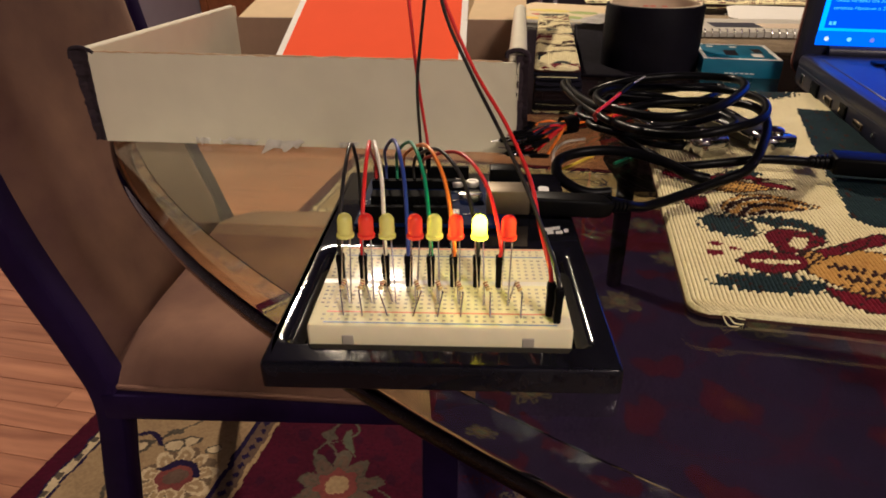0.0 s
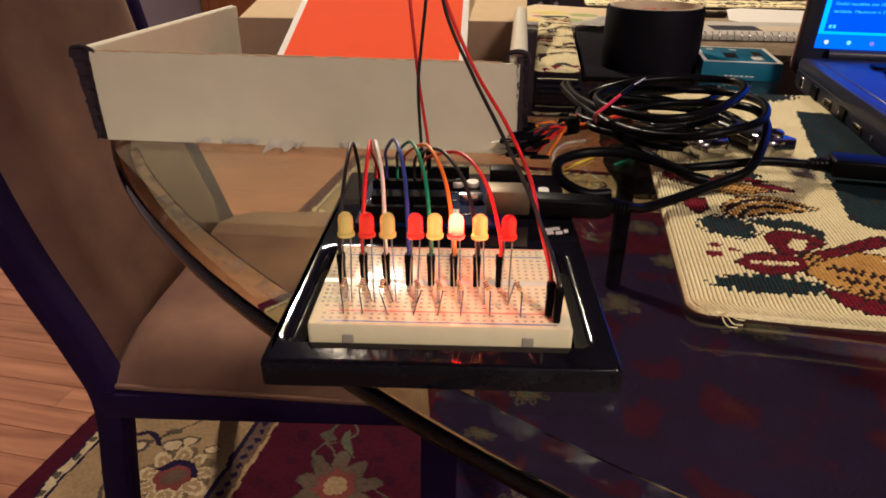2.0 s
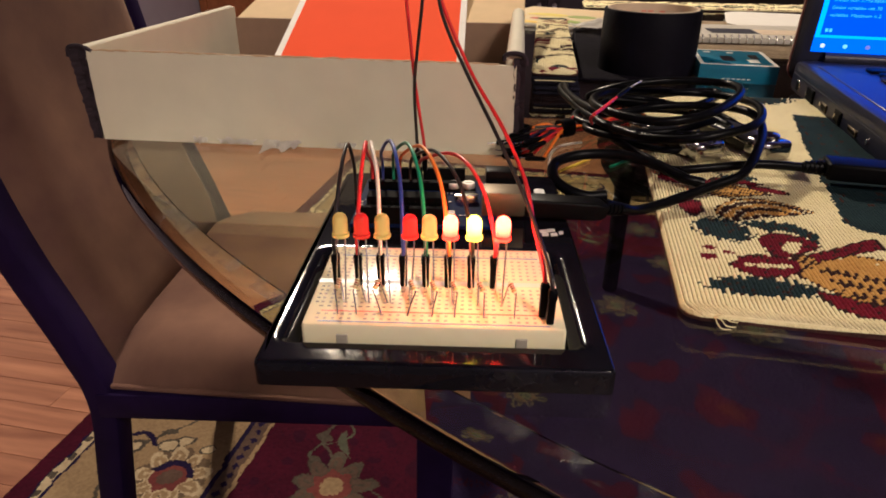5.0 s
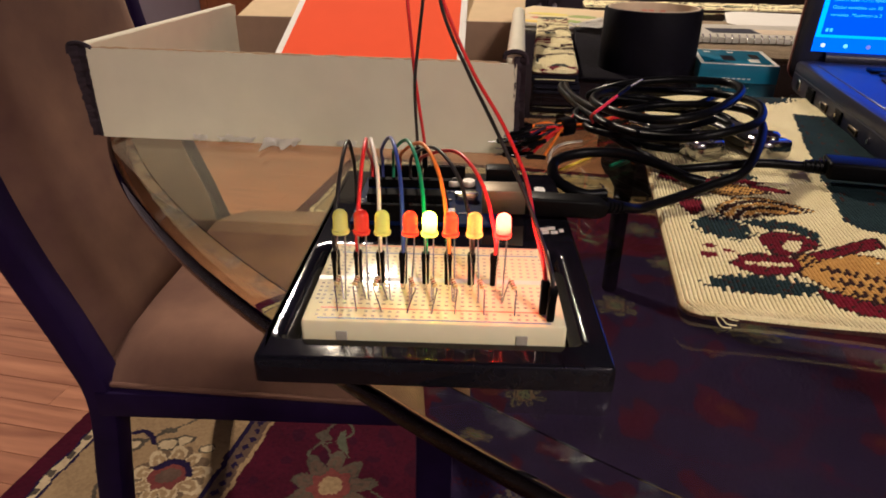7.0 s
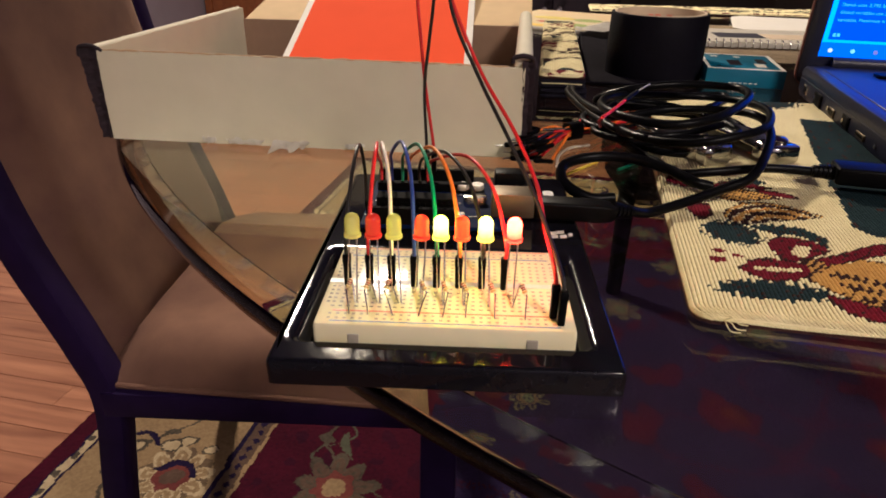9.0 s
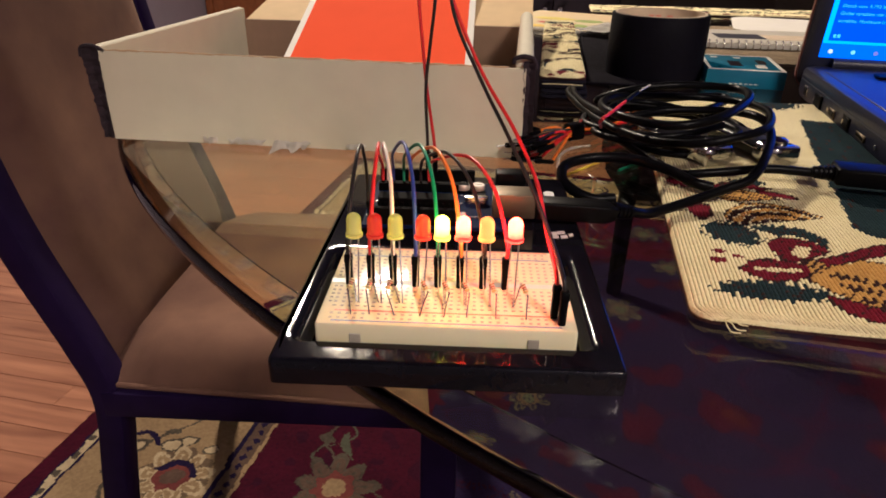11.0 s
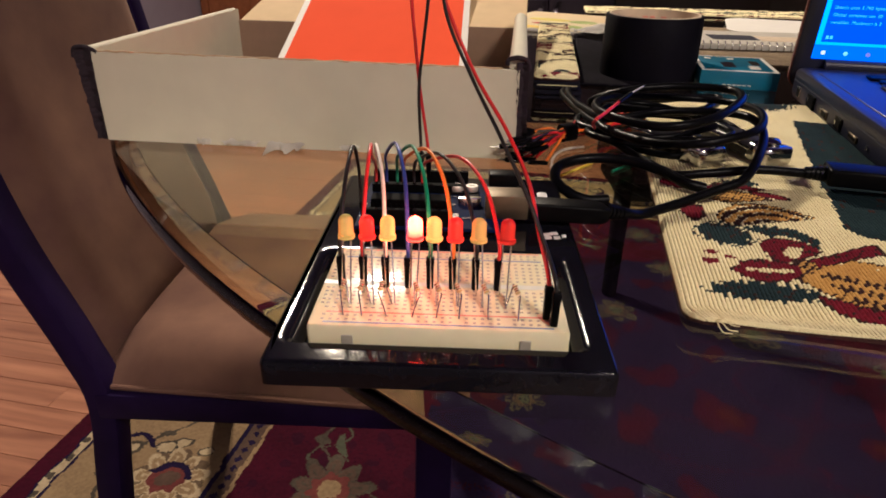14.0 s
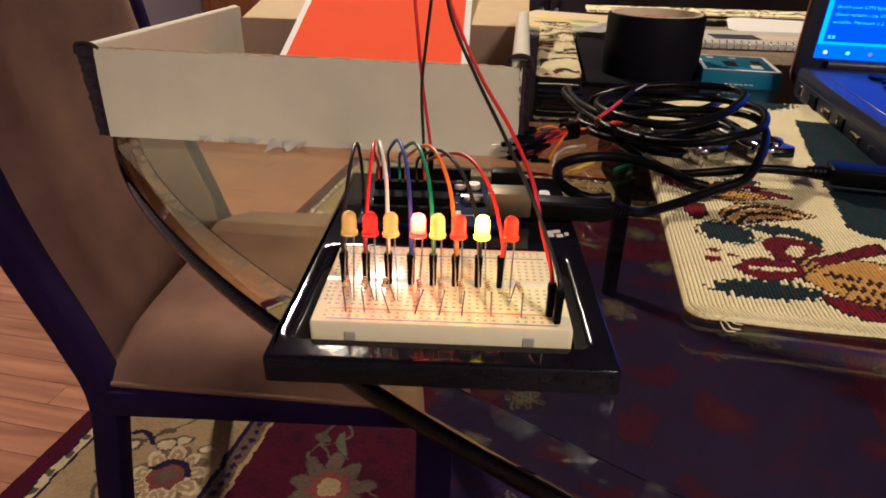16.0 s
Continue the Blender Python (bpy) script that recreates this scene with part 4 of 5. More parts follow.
def resistor(k):
    e = thing("resistor", pose(0, 0, 0), "small beige striped resistor bridging to the supply rail", "resistor", "resistors on the breadboard")
    a, b = Vector((FOOT_X[k] - 0.0004, 0.0126, BZ - 0.002)), Vector((RAIL_X[k], 0.0037, BZ - 0.002))
    c = Vector((RES_X[k], 0.0150, BZ + 0.0060))
    d = Vector((0.0009 if k > 2 else -0.0006, -0.0013, -0.0014))
    up, dn = c - d, c + d
    part("lead", tube([a, a.lerp(up, 0.55) + Vector((0, 0.0004, 0.0)), up], 0.00026, 6, 5), M_STEEL, e)
    part("lead", tube([b, b.lerp(dn, 0.5) + Vector((0, -0.0004, 0.0004)), dn + (d * 0.3), dn], 0.00026, 6, 5), M_STEEL, e)
    ax = d.normalized()
    m = ax.to_track_quat("Z", "Y").to_matrix().to_4x4()
    m.translation = c
    prof = [(0, -0.0017), (0.0005, -0.0017), (0.00085, -0.0014), (0.00085, -0.0009), (0.00068, -0.0006), (0.00068, 0.0006), (0.00085, 0.0009), (0.00085, 0.0014), (0.0005, 0.0017), (0, 0.0017)]
    bd = part("body", lathe(prof, 14), material("beige_resistor_paint", (0.72, 0.57, 0.35), 0.4, grain=300), e)
    bd.matrix_basis = m
    for z, col in ((-0.0011, (0.25, 0.10, 0.03)), (-0.0003, (0.35, 0.03, 0.02)), (0.0004, (0.20, 0.08, 0.03)), (0.0012, (0.55, 0.38, 0.10))):
        rr = 0.00090 if abs(z) > 0.001 else 0.00073
        part("colour_band", lathe([(rr - 0.0003, z - 0.0002), (rr, z - 0.0002), (rr, z + 0.0002), (rr - 0.0003, z + 0.0002)], 14, True), material("band_paint", col, 0.4, grain=300), bd)


# ---- jumper wires ----
def wire_material(name, c):
    return material(name, c, 0.35, var=0.08, grain=200)


W_BLACK = wire_material("black_wire_jacket", (0.014, 0.013, 0.013))
W_RED = wire_material("red_wire_jacket", (0.62, 0.022, 0.02))
W_WHITE = wire_material("white_wire_jacket", (0.78, 0.72, 0.62))
W_BLUE = wire_material("blue_wire_jacket", (0.025, 0.05, 0.28))
W_GREEN = wire_material("green_wire_jacket", (0.012, 0.22, 0.11))
W_ORANGE = wire_material("orange_wire_jacket", (0.80, 0.20, 0.015))
W_YELLOW = wire_material("yellow_wire_jacket", (0.75, 0.55, 0.05))


def plug_bm(h=0.0118):
    return skin([(rrect(-g, g, -g, g, 0.0004, 2), z) for g, z in ((0.0010, 0.0), (0.00115, 0.0004), (0.00125, h * 0.72), (0.00138, h * 0.76), (0.00138, h - 0.0006), (0.0011, h))])


def jumper(k, color, mat, tip, top):
    """A short jumper from the breadboard over to the controller's header."""
    e = thing("jumper_wire", pose(0, 0, 0), "%s jumper wire arching from breadboard to controller" % color, "wire", "jumper wires")
    x, y = PLUG_X[k], 0.0250
    p = part("plug", plug_bm(), M_BLACK, e)
    p.location = (x, y, BZ + 0.0001)
    t = Vector(tip)
    q = part("pin", tube([(0, 0, 0), (0, 0, 0.0026)], 0.0009, 8, 2), M_BLACK, e)
    q.location = (t.x, t.y, t.z)
    up = Vector(top)
    a = Vector((x, y, BZ + 0.0118))
    pts = [a - Vector((0, 0, 0.002)), a + Vector((0, 0.0006, 0.006)), a.lerp(up, 0.55) + Vector(((x - up.x) * 0.22, -0.003, 0.006)), up, up.lerp(t, 0.5) + Vector(((t.x - up.x) * 0.25, 0.006, 0.004)), t + Vector((0, 0, 0.010)), t + Vector((0, 0, 0.0015))]
    part("jacket", tube(pts, 0.00070, 10, 8), mat, e)


HZ = UZ + 0.0092
HY = 0.1215
RZ = UZ + 0.0036


def jumpers():
    jumper(0, "black", W_BLACK, (-0.0362, UY0 + 0.0022, HZ), (-0.0345, 0.060, 0.8028))
    jumper(1, "red", W_RED, (-0.0352, HY, RZ), (-0.0278, 0.060, 0.8035))
    jumper(2, "white", W_WHITE, (-0.0327, HY, RZ), (-0.0258, 0.060, 0.8035))
    jumper(3, "blue", W_BLUE, (-0.0302, HY, RZ), (-0.0190, 0.064, 0.8030))
    jumper(4, "green", W_GREEN, (-0.0251, HY, RZ), (-0.0128, 0.064, 0.8022))
    jumper(5, "orange", W_ORANGE, (-0.0220, HY, RZ), (-0.0076, 0.066, 0.8005))
    jumper(6, "dark brown", W_BLACK, (-0.0170, HY, RZ), (-0.0028, 0.068, 0.7982))
    jumper(7, "red", W_RED, (-0.0130, HY, RZ), (0.0050, 0.068, 0.7970))
    # the two long ones loop high over the controller
    for nm, mat, foot, pts in (
        ("red", W_RED, (0.0342, 0.0075), [(0.0346, 0.0085, 0.7740), (0.0340, 0.0120, 0.7790), (0.0322, 0.030, 0.7850), (0.0303, 0.050, 0.7935), (0.0226, 0.072, 0.8065), (0.0105, 0.095, 0.8220), (-0.0010, 0.110, 0.8440), (-0.011, 0.125, 0.868), (-0.0175, 0.132, 0.872), (-0.0185, 0.130, 0.852), (-0.0165, 0.128, 0.8280), (-0.0145, 0.127, 0.8090), (-0.0112, 0.126, 0.7860), (-0.0105, 0.1262, 0.7790)]),
        ("black", W_BLACK, (0.0362, 0.0036), [(0.0365, 0.0046, 0.7740), (0.0358, 0.0075, 0.7790), (0.0332, 0.0215, 0.7848), (0.0286, 0.044, 0.7926), (0.0198, 0.071, 0.8052), (0.0090, 0.093, 0.8215), (-0.0020, 0.108, 0.8430), (-0.007, 0.123, 0.866), (-0.0105, 0.130, 0.868), (-0.0110, 0.128, 0.848), (-0.0132, 0.127, 0.8280), (-0.0150, 0.126, 0.8090), (-0.0142, 0.126, 0.7860), (-0.0138, 0.1262, 0.7790)]),
    ):
        e = thing("jumper_wire", pose(0, 0, 0), "long %s jumper wire looping high above the controller" % nm, "wire", "jumper wires")
        p = part("plug", plug_bm(0.0115), M_BLACK, e)
        p.matrix_basis = pose(foot[0], foot[1], BZ + 0.0001, -6, 2, 0)
        part("jacket", tube(pts, 0.00074, 10, 8), mat, e)
        q = part("plug", plug_bm(0.0105), M_BLACK, e)
        q.location = (pts[-1][0], 0.1262, RZ + 0.0056)


rug()
table()
chair()
card_box()
booklet()
tray()
breadboard()
controller()
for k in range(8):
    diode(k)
for k in range(8):
    resistor(k)
jumpers()


# ---- woven placemats ----
def inside_poly(x, y, poly):
    c = False
    for (xa, ya), (xb, yb) in zip(poly, poly[1:] + poly[:1]):
        if (ya > y) != (yb > y) and x < (xb - xa) * (y - ya) / (yb - ya) + xa:
            c = not c
    return c


def ell(x, y, cx, cy, rx, ry, ang, jag=0.0):
    """Inside measure of a turned ellipse: below 1 is inside; ragged by jag."""
    a = radians(ang)
    u, v = (x - cx) * math.cos(a) + (y - cy) * math.sin(a), -(x - cx) * math.sin(a) + (y - cy) * math.cos(a)
    d = math.hypot(u / rx, v / ry)
    if jag:
        d += jag * noise.noise((x * 900, y * 160, cx * 50))
    return d, u / rx, v / ry


CREAM, GREEN, RED, GOLD, DARK = range(5)
YARNS = [M_YARN_CREAM, M_YARN_GREEN, M_YARN_RED, M_YARN_GOLD, M_YARN_DARK, M_GROOVE_SHADE]
def outline(*pts):
    """A woven patch given by its corners in millimetres."""
    return [(a / 1000, b / 1000) for a, b in pts]


LEAF_AREA = outline((243, 300), (232, 268), (222, 237), (210, 200), (199, 165), (190, 132), (182, 107), (186, 99), (194, 96), (270, 85), (360, 270), (270, 292))
BOW_LOW = outline((114, 63), (120, 70), (129, 74), (139, 72.5), (146, 68), (142, 60), (134, 55), (122, 54))
BOW_UP = outline((134, 86), (139, 93), (146, 97), (157, 92), (161, 83), (150, 76), (143, 72), (135, 72))
BOW_UP_HOLE = outline((142, 80), (147, 86), (153, 87), (151, 80), (145, 75))
RIBBON = outline((143, 73), (156, 77.5), (171, 85), (187, 92), (185, 80), (168, 75.5), (151, 68))
RIBBON_LOW = outline((139, 45), (147, 43), (156, 35), (172, 36), (170, 26), (154, 24), (145, 27), (141, 34))
PINE_RIGHT = outline((140, 104), (149, 108), (158, 105), (164, 94), (161, 85), (157, 93), (150, 98), (143, 97))
BELL_TOP = outline((128, 147), (133, 153), (149, 155), (158, 148), (165, 141), (152, 139), (140, 136), (131, 140))
BELL_LOW = outline((127, 119), (133, 128), (142, 135), (154, 136), (165, 131), (176, 118), (165, 116), (155, 113), (142, 111), (131, 108))
BELL_BIG = outline((139, 57), (144, 64), (152, 70), (160, 74), (170, 76), (180, 72), (186, 55), (175, 40), (163, 34), (156, 35), (149, 40), (143, 49))


def bell_motif(x, y):
    """Bells with a bow, pine twigs and berries, woven in coloured yarn."""
    n1, n2 = noise.noise((x * 420, y * 130, 0)), noise.noise((x * 900, y * 420, 7))
    wx, wy = x + 0.0011 * n1 + 0.0008 * n2, y + 0.0011 * noise.noise((x * 300, y * 300, 4))

    def inside(p):
        return inside_poly(wx, wy, p)

    def rim(p, g=0.0011):
        return not (inside_poly(wx - g, wy, p) and inside_poly(wx + g, wy, p) and inside_poly(wx, wy - g, p) and inside_poly(wx, wy + g, p))

    if inside(LEAF_AREA):
        return DARK if noise.noise((x * 300, y * 150, 5)) > 0.42 else GREEN
    if y > 0.18:
        for cx, cy, rx, ry, a in ((0.2430, 0.3430, 0.0200, 0.0120, 20), (0.2270, 0.3360, 0.0070, 0.0060, 0)):
            if ell(x, y, cx, cy, rx, ry, a, 0.55)[0] < 1:
                return DARK if n2 > 0.3 else GREEN
        return CREAM
    for cx, cy, rx, ry, a in ((0.1120, 0.0790, 0.0026, 0.0022, 0), (0.1085, 0.0712, 0.0036, 0.0026, 0), (0.1180, 0.0743, 0.0024, 0.0013, 0)):
        if ell(x, y, cx, cy, rx, ry, a, 0.25)[0] < 1:
            return RED
    if inside(BOW_LOW):
        if ell(x, y, 0.1310, 0.0640, 0.0095, 0.0019, 2, 0.45)[0] < 1:
            return CREAM
        return DARK if rim(BOW_LOW) or n2 > 0.34 else RED
    d, u, v = ell(x, y, 0.1470, 0.0690, 0.0068, 0.0042, 50, 0.15)
    if d < 1:
        return DARK if math.sin(v * 9 + u * 2) > 0.1 or d > 0.85 else GOLD
    if inside(RIBBON):
        return DARK if rim(RIBBON) or n2 > 0.34 else RED
    if inside(BOW_UP):
        if inside_poly(wx, wy, BOW_UP_HOLE):
            return CREAM
        return DARK if rim(BOW_UP) or n2 > 0.34 else RED
    if inside(BELL_BIG):
        if rim(BELL_BIG, 0.0013):
            return DARK
        jag = 0.0030 * noise.noise((x * 500, y * 60, 1)) + 0.0020 * math.sin(x * 2200)
        for c in (-0.006, 0.0035, 0.0135):
            if abs(y - 0.0565 + c + 0.45 * (x - 0.150) + jag) < 0.0026 * min(1, max(0, (x - 0.1475) / 0.010)):
                return DARK
        return CREAM if n2 > 0.62 else GOLD
    if inside(RIBBON_LOW):
        return DARK if rim(RIBBON_LOW) or n2 > 0.5 else RED
    if inside(BELL_LOW):
        d, u, v = ell(x, y, 0.1500, 0.1010, 0.0270, 0.0330, -8)
        if rim(BELL_LOW):
            return DARK
        k = math.sin(d * 26 + 1.2 * n1)
        if y < 0.1145 + 0.10 * (x - 0.150):
            return DARK if math.sin(x * 2600) > -0.25 else CREAM
        return GOLD if k > 0.15 else (DARK if k < -0.25 else CREAM)
    if inside(BELL_TOP):
        return DARK if rim(BELL_TOP) or math.sin(x * 700 + y * 1300 + 2 * n1) > 0.45 else GOLD
    for cx, cy, rx, ry, a in ((0.1200, 0.1640, 0.0075, 0.0085, 20), (0.1185, 0.1255, 0.0060, 0.0110, -14), (0.1520, 0.1600, 0.0130, 0.0048, -14), (0.1640, 0.1480, 0.0110, 0.0040, -30), (0.1360, 0.1580, 0.0060, 0.0035, 0)):
        d, u, v = ell(x, y, cx, cy, rx, ry, a, 0.35)
        if d < 1:
            return RED if d < 0.75 else DARK
    if inside(PINE_RIGHT):
        return DARK if n2 > 0.3 else GREEN
    for cx, cy, rx, ry, a in ((0.1245, 0.0990, 0.0120, 0.0130, 20), (0.1210, 0.0470, 0.0205, 0.0072, -3), (0.1560, 0.1665, 0.0100, 0.0045, 0), (0.1430, 0.1045, 0.0080, 0.0040, 0)):
        d, u, v = ell(x, y, cx, cy, rx, ry, a)
        if d + 0.16 * math.sin(x * 1900 + 5 * noise.noise((x * 120, y * 260, 9))) + 0.30 * noise.noise((x * 260, y * 800, cx * 50)) < 1:
            return DARK if n2 > 0.35 else GREEN
    return CREAM


def band_motif(x, y):
    """Uneven rows of dark, wine and green stitches."""
    k = math.sin(y * 120 + 5 * noise.noise((x * 40, y * 22, 0)))
    if k > 0.05 and noise.noise((x * 130, y * 160, 2)) > -0.12:
        return (DARK, RED, GREEN, DARK)[int(y * 26) % 4]
    return CREAM


def placemat(name, m, wx, wy, motif, label, pitch=0.00158, dy=0.0014, thick=0.0030, drape=None):
    e = thing(name, m, label, "placemat", "placemats on the table")
    n, rows = int(wx / pitch), int(wy / dy)
    prof = [(0.0, -0.55), (0.09, 0.35), (0.28, 0.85), (0.5, 1.0), (0.72, 0.85), (0.91, 0.35)]
    verts, faces, mats = [], [], []
    s = len(prof)
    cols = n * s + 1
    rc = 0.007
    for j in range(rows + 1):
        v = wy * j / rows
        for c in range(cols):
            i, k = divmod(c, s)
            u = (i + prof[k][0]) * pitch
            # rounded corners
            uu = u
            for cy in (rc, wy - rc):
                t = (rc - v) if cy == rc else (v - (wy - rc))
                if t > 0:
                    inset = rc - math.sqrt(max(0, rc * rc - t * t))
                    uu = inset + u * (wx - 2 * inset) / wx
            edge = min(u, wx - u, v, wy - v)
            roll = 1 - max(0.0, 1 - edge / 0.0026) ** 2
            wave = 0.00010 * noise.noise((u * 700, v * 900, 1))
            z = 0.0006 + (thick - 0.0008) * roll + 0.0007 * prof[k][1] * (0.35 + 0.65 * roll) + wave + 0.0009 * (1 + noise.noise((u * 22, v * 22, 4)))
            if drape:
                z += drape(u, v)
            verts.append((uu, v, z))
    rng = random.Random(2)
    for j in range(rows):
        jit = [0] * (n + 1)
        for i in range(n):
            wv = m @ Vector(((i + 0.5) * pitch, wy * (j + 0.5 + rng.uniform(-0.3, 0.3)) / rows, 0))
            q = motif(wv.x, wv.y)
            for k in range(s):
                a = j * cols + i * s + k
                faces.append((a, a + 1, a + 1 + cols, a + cols))
                # Groove faces beside cream cords take the painted shade.
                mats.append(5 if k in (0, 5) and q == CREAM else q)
    base = len(verts)
    ring = [c for c in range(cols)] + [j * cols + cols - 1 for j in range(1, rows + 1)] + [rows * cols + c for c in range(cols - 2, -1, -1)] + [j * cols for j in range(rows - 1, 0, -1)]
    for r in ring:
        x, y, z = verts[r]
        verts.append((x, y, (drape(x, y) if drape else 0) + 0.0002))
    L = len(ring)
    for q in range(L):
        faces.append((ring[(q + 1) % L], ring[q], base + q, base + (q + 1) % L))
        mats.append(DARK)
    faces.append(tuple(base + q for q in range(L)))
    mats.append(DARK)
    me = bpy.data.meshes.new("woven_cloth")
    me.from_pydata(verts, [], faces)
    for y in YARNS:
        me.materials.append(y)
    me.polygons.foreach_set("material_index", mats)
    me.shade_smooth()
    me.update()
    ob = new("woven_cloth", me)
    ob.parent = e
    if not drape:
        part("hem", tube([(wx - 0.013, 0.0012, 0.0020), (wx * 0.5, 0.0012, 0.0020), (0.024, 0.0012, 0.0020), (0.010, 0.0012, 0.0020), (0.0034, 0.0034, 0.0020), (0.0014, 0.010, 0.0020), (0.0014, 0.024, 0.0020), (0.0014, wy * 0.5, 0.0020), (0.0014, wy - 0.013, 0.0020)], 0.0010, 8, 14), M_YARN_CREAM, e, "rolled cream cord along the edge")
    return e


def frayed_thread():
    e = thing("loose_thread", pose(0.0965, 0.0265, T), "frayed pale threads hanging from the placemat corner", "thread")
    for k, (dx, dy, h) in enumerate(((0.004, -0.002, 0.002), (0.0055, 0.0005, 0.0034), (0.002, -0.003, 0.0008))):
        part("fibre", tube([(0.002 * k * 0.4, 0.003, 0.002), (dx * 0.5, dy * 0.2, h + 0.001), (dx, dy, h * 0.4 + 0.0005), (dx + 0.003, dy - 0.0005, 0.0005 + h * 0.3)], 0.00022, 5, 5), M_YARN_CREAM, e)


# ---- cables ----
def cable(name, label, pts, r, extra=None):
    e = thing(name, pose(0, 0, 0), label, "cable")
    part("jacket", tube(pts, r, 12, 9), M_RUBBER, e)
    return e


def ribbed_sleeve(r0, r1, length, n):
    prof = [(0, 0)]
    for i in range(n):
        r = r0 + (r1 - r0) * i / n
        a, b = length * i / n, length * (i + 0.62) / n
        c = length * (i + 1) / n
        prof += [(r, a), (r, b), (r * 0.78, b + 0.0001), (r * 0.78, c - 0.0001)]
    return lathe(prof + [(0, length)], 16)


def cables():
    u = cable("usb_cable", "long black coiled data cable linking controller and laptop", [
        (0.0700, 0.0975, 0.7660), (0.0800, 0.1030, 0.7615), (0.091, 0.112, 0.7575), (0.112, 0.124, 0.7590), (0.129, 0.132, 0.7620), (0.145, 0.139, 0.766), (0.158, 0.157, 0.772), (0.172, 0.188, 0.776),
        (0.174, 0.213, 0.778), (0.161, 0.234, 0.776), (0.130, 0.240, 0.774), (0.097, 0.232, 0.771), (0.086, 0.270, 0.768), (0.084, 0.320, 0.764), (0.086, 0.351, 0.7625), (0.0805, 0.335, 0.7625), (0.0835, 0.285, 0.764),
        (0.090, 0.237, 0.766), (0.104, 0.190, 0.770), (0.125, 0.169, 0.774), (0.148, 0.170, 0.778), (0.167, 0.183, 0.780), (0.179, 0.211, 0.781), (0.181, 0.246, 0.778), (0.165, 0.268, 0.776), (0.130, 0.262, 0.778),
        (0.098, 0.245, 0.781), (0.083, 0.215, 0.783), (0.086, 0.182, 0.785), (0.106, 0.160, 0.786), (0.128, 0.163, 0.788), (0.150, 0.184, 0.790), (0.167, 0.214, 0.790), (0.169, 0.243, 0.788), (0.141, 0.254, 0.787), (0.109, 0.252, 0.784),
        (0.090, 0.262, 0.775), (0.097, 0.276, 0.769), (0.120, 0.262, 0.770), (0.148, 0.250, 0.771), (0.180, 0.283, 0.770), (0.186, 0.306, 0.769), (0.157, 0.303, 0.768), (0.117, 0.283, 0.767), (0.092, 0.240, 0.764), (0.100, 0.205, 0.7605), (0.111, 0.180, 0.7590),
        (0.118, 0.1650, 0.7585), (0.136, 0.1625, 0.7605), (0.163, 0.1660, 0.762), (0.183, 0.1635, 0.762), (0.189, 0.1615, 0.762)], 0.0024)
    # controller end
    m = pose(0.0355, 0.0950, UZ + 0.0056)
    b = part("plug_body", skin([(rrect(-g, g, -h, h, 0.0012, 3), z) for g, h, z in ((0.0036, 0.0048, 0.0), (0.0040, 0.0052, 0.0006), (0.0040, 0.0052, 0.0290), (0.0036, 0.0048, 0.0325), (0.0028, 0.0036, 0.0350))]), M_BLACK, u)
    b.matrix_basis = m @ pose(0, 0, 0, 0, 93, 1)
    s = part("strain_relief", ribbed_sleeve(0.0036, 0.0029, 0.012, 5), M_RUBBER, u)
    s.matrix_basis = pose(0.0690, 0.0970, UZ + 0.0042, 0, 104, 26)
    # laptop end
    b = part("plug_body", box_bm(-0.0085, 0.0085, 0, 0.036, -0.0045, 0.0045, 0.0016, 3), M_BLACK, u)
    b.matrix_basis = pose(0.196, 0.1605, 0.763, 0, 0, -104)
    s = part("strain_relief", ribbed_sleeve(0.0040, 0.0031, 0.011, 5), M_RUBBER, u)
    s.matrix_basis = pose(0.1965, 0.1604, 0.7625, 0, -90, -10)
    cable("short_cable", "thin black cable lying in a loose loop", [(0.080, 0.1400, 0.7530), (0.070, 0.1385, 0.7530), (0.0615, 0.141, 0.755), (0.0545, 0.150, 0.7585), (0.0575, 0.164, 0.762), (0.073, 0.1715, 0.764), (0.093, 0.170, 0.7645), (0.110, 0.160, 0.7625), (0.1205, 0.148, 0.7600), (0.130, 0.1465, 0.7580)], 0.0028)


def power_cable():
    pts = []
    for k in range(44):
        a = 2.1 + k * 0.52
        s = 1 + 0.10 * math.sin(k * 1.3)
        pts.append((0.129 + 0.044 * s * math.cos(a) + 0.004 * math.sin(k * 0.7), 0.243 + 0.040 * s * math.sin(a), T + 0.0075 + 0.00028 * k + 0.0015 * math.sin(k * 0.9)))
    pts = [(0.150, 0.40, T + 0.003), (0.125, 0.352, T + 0.003)] + pts
    e = cable("power_cable", "second black cable coiled loosely on the placemat", pts, 0.0021)


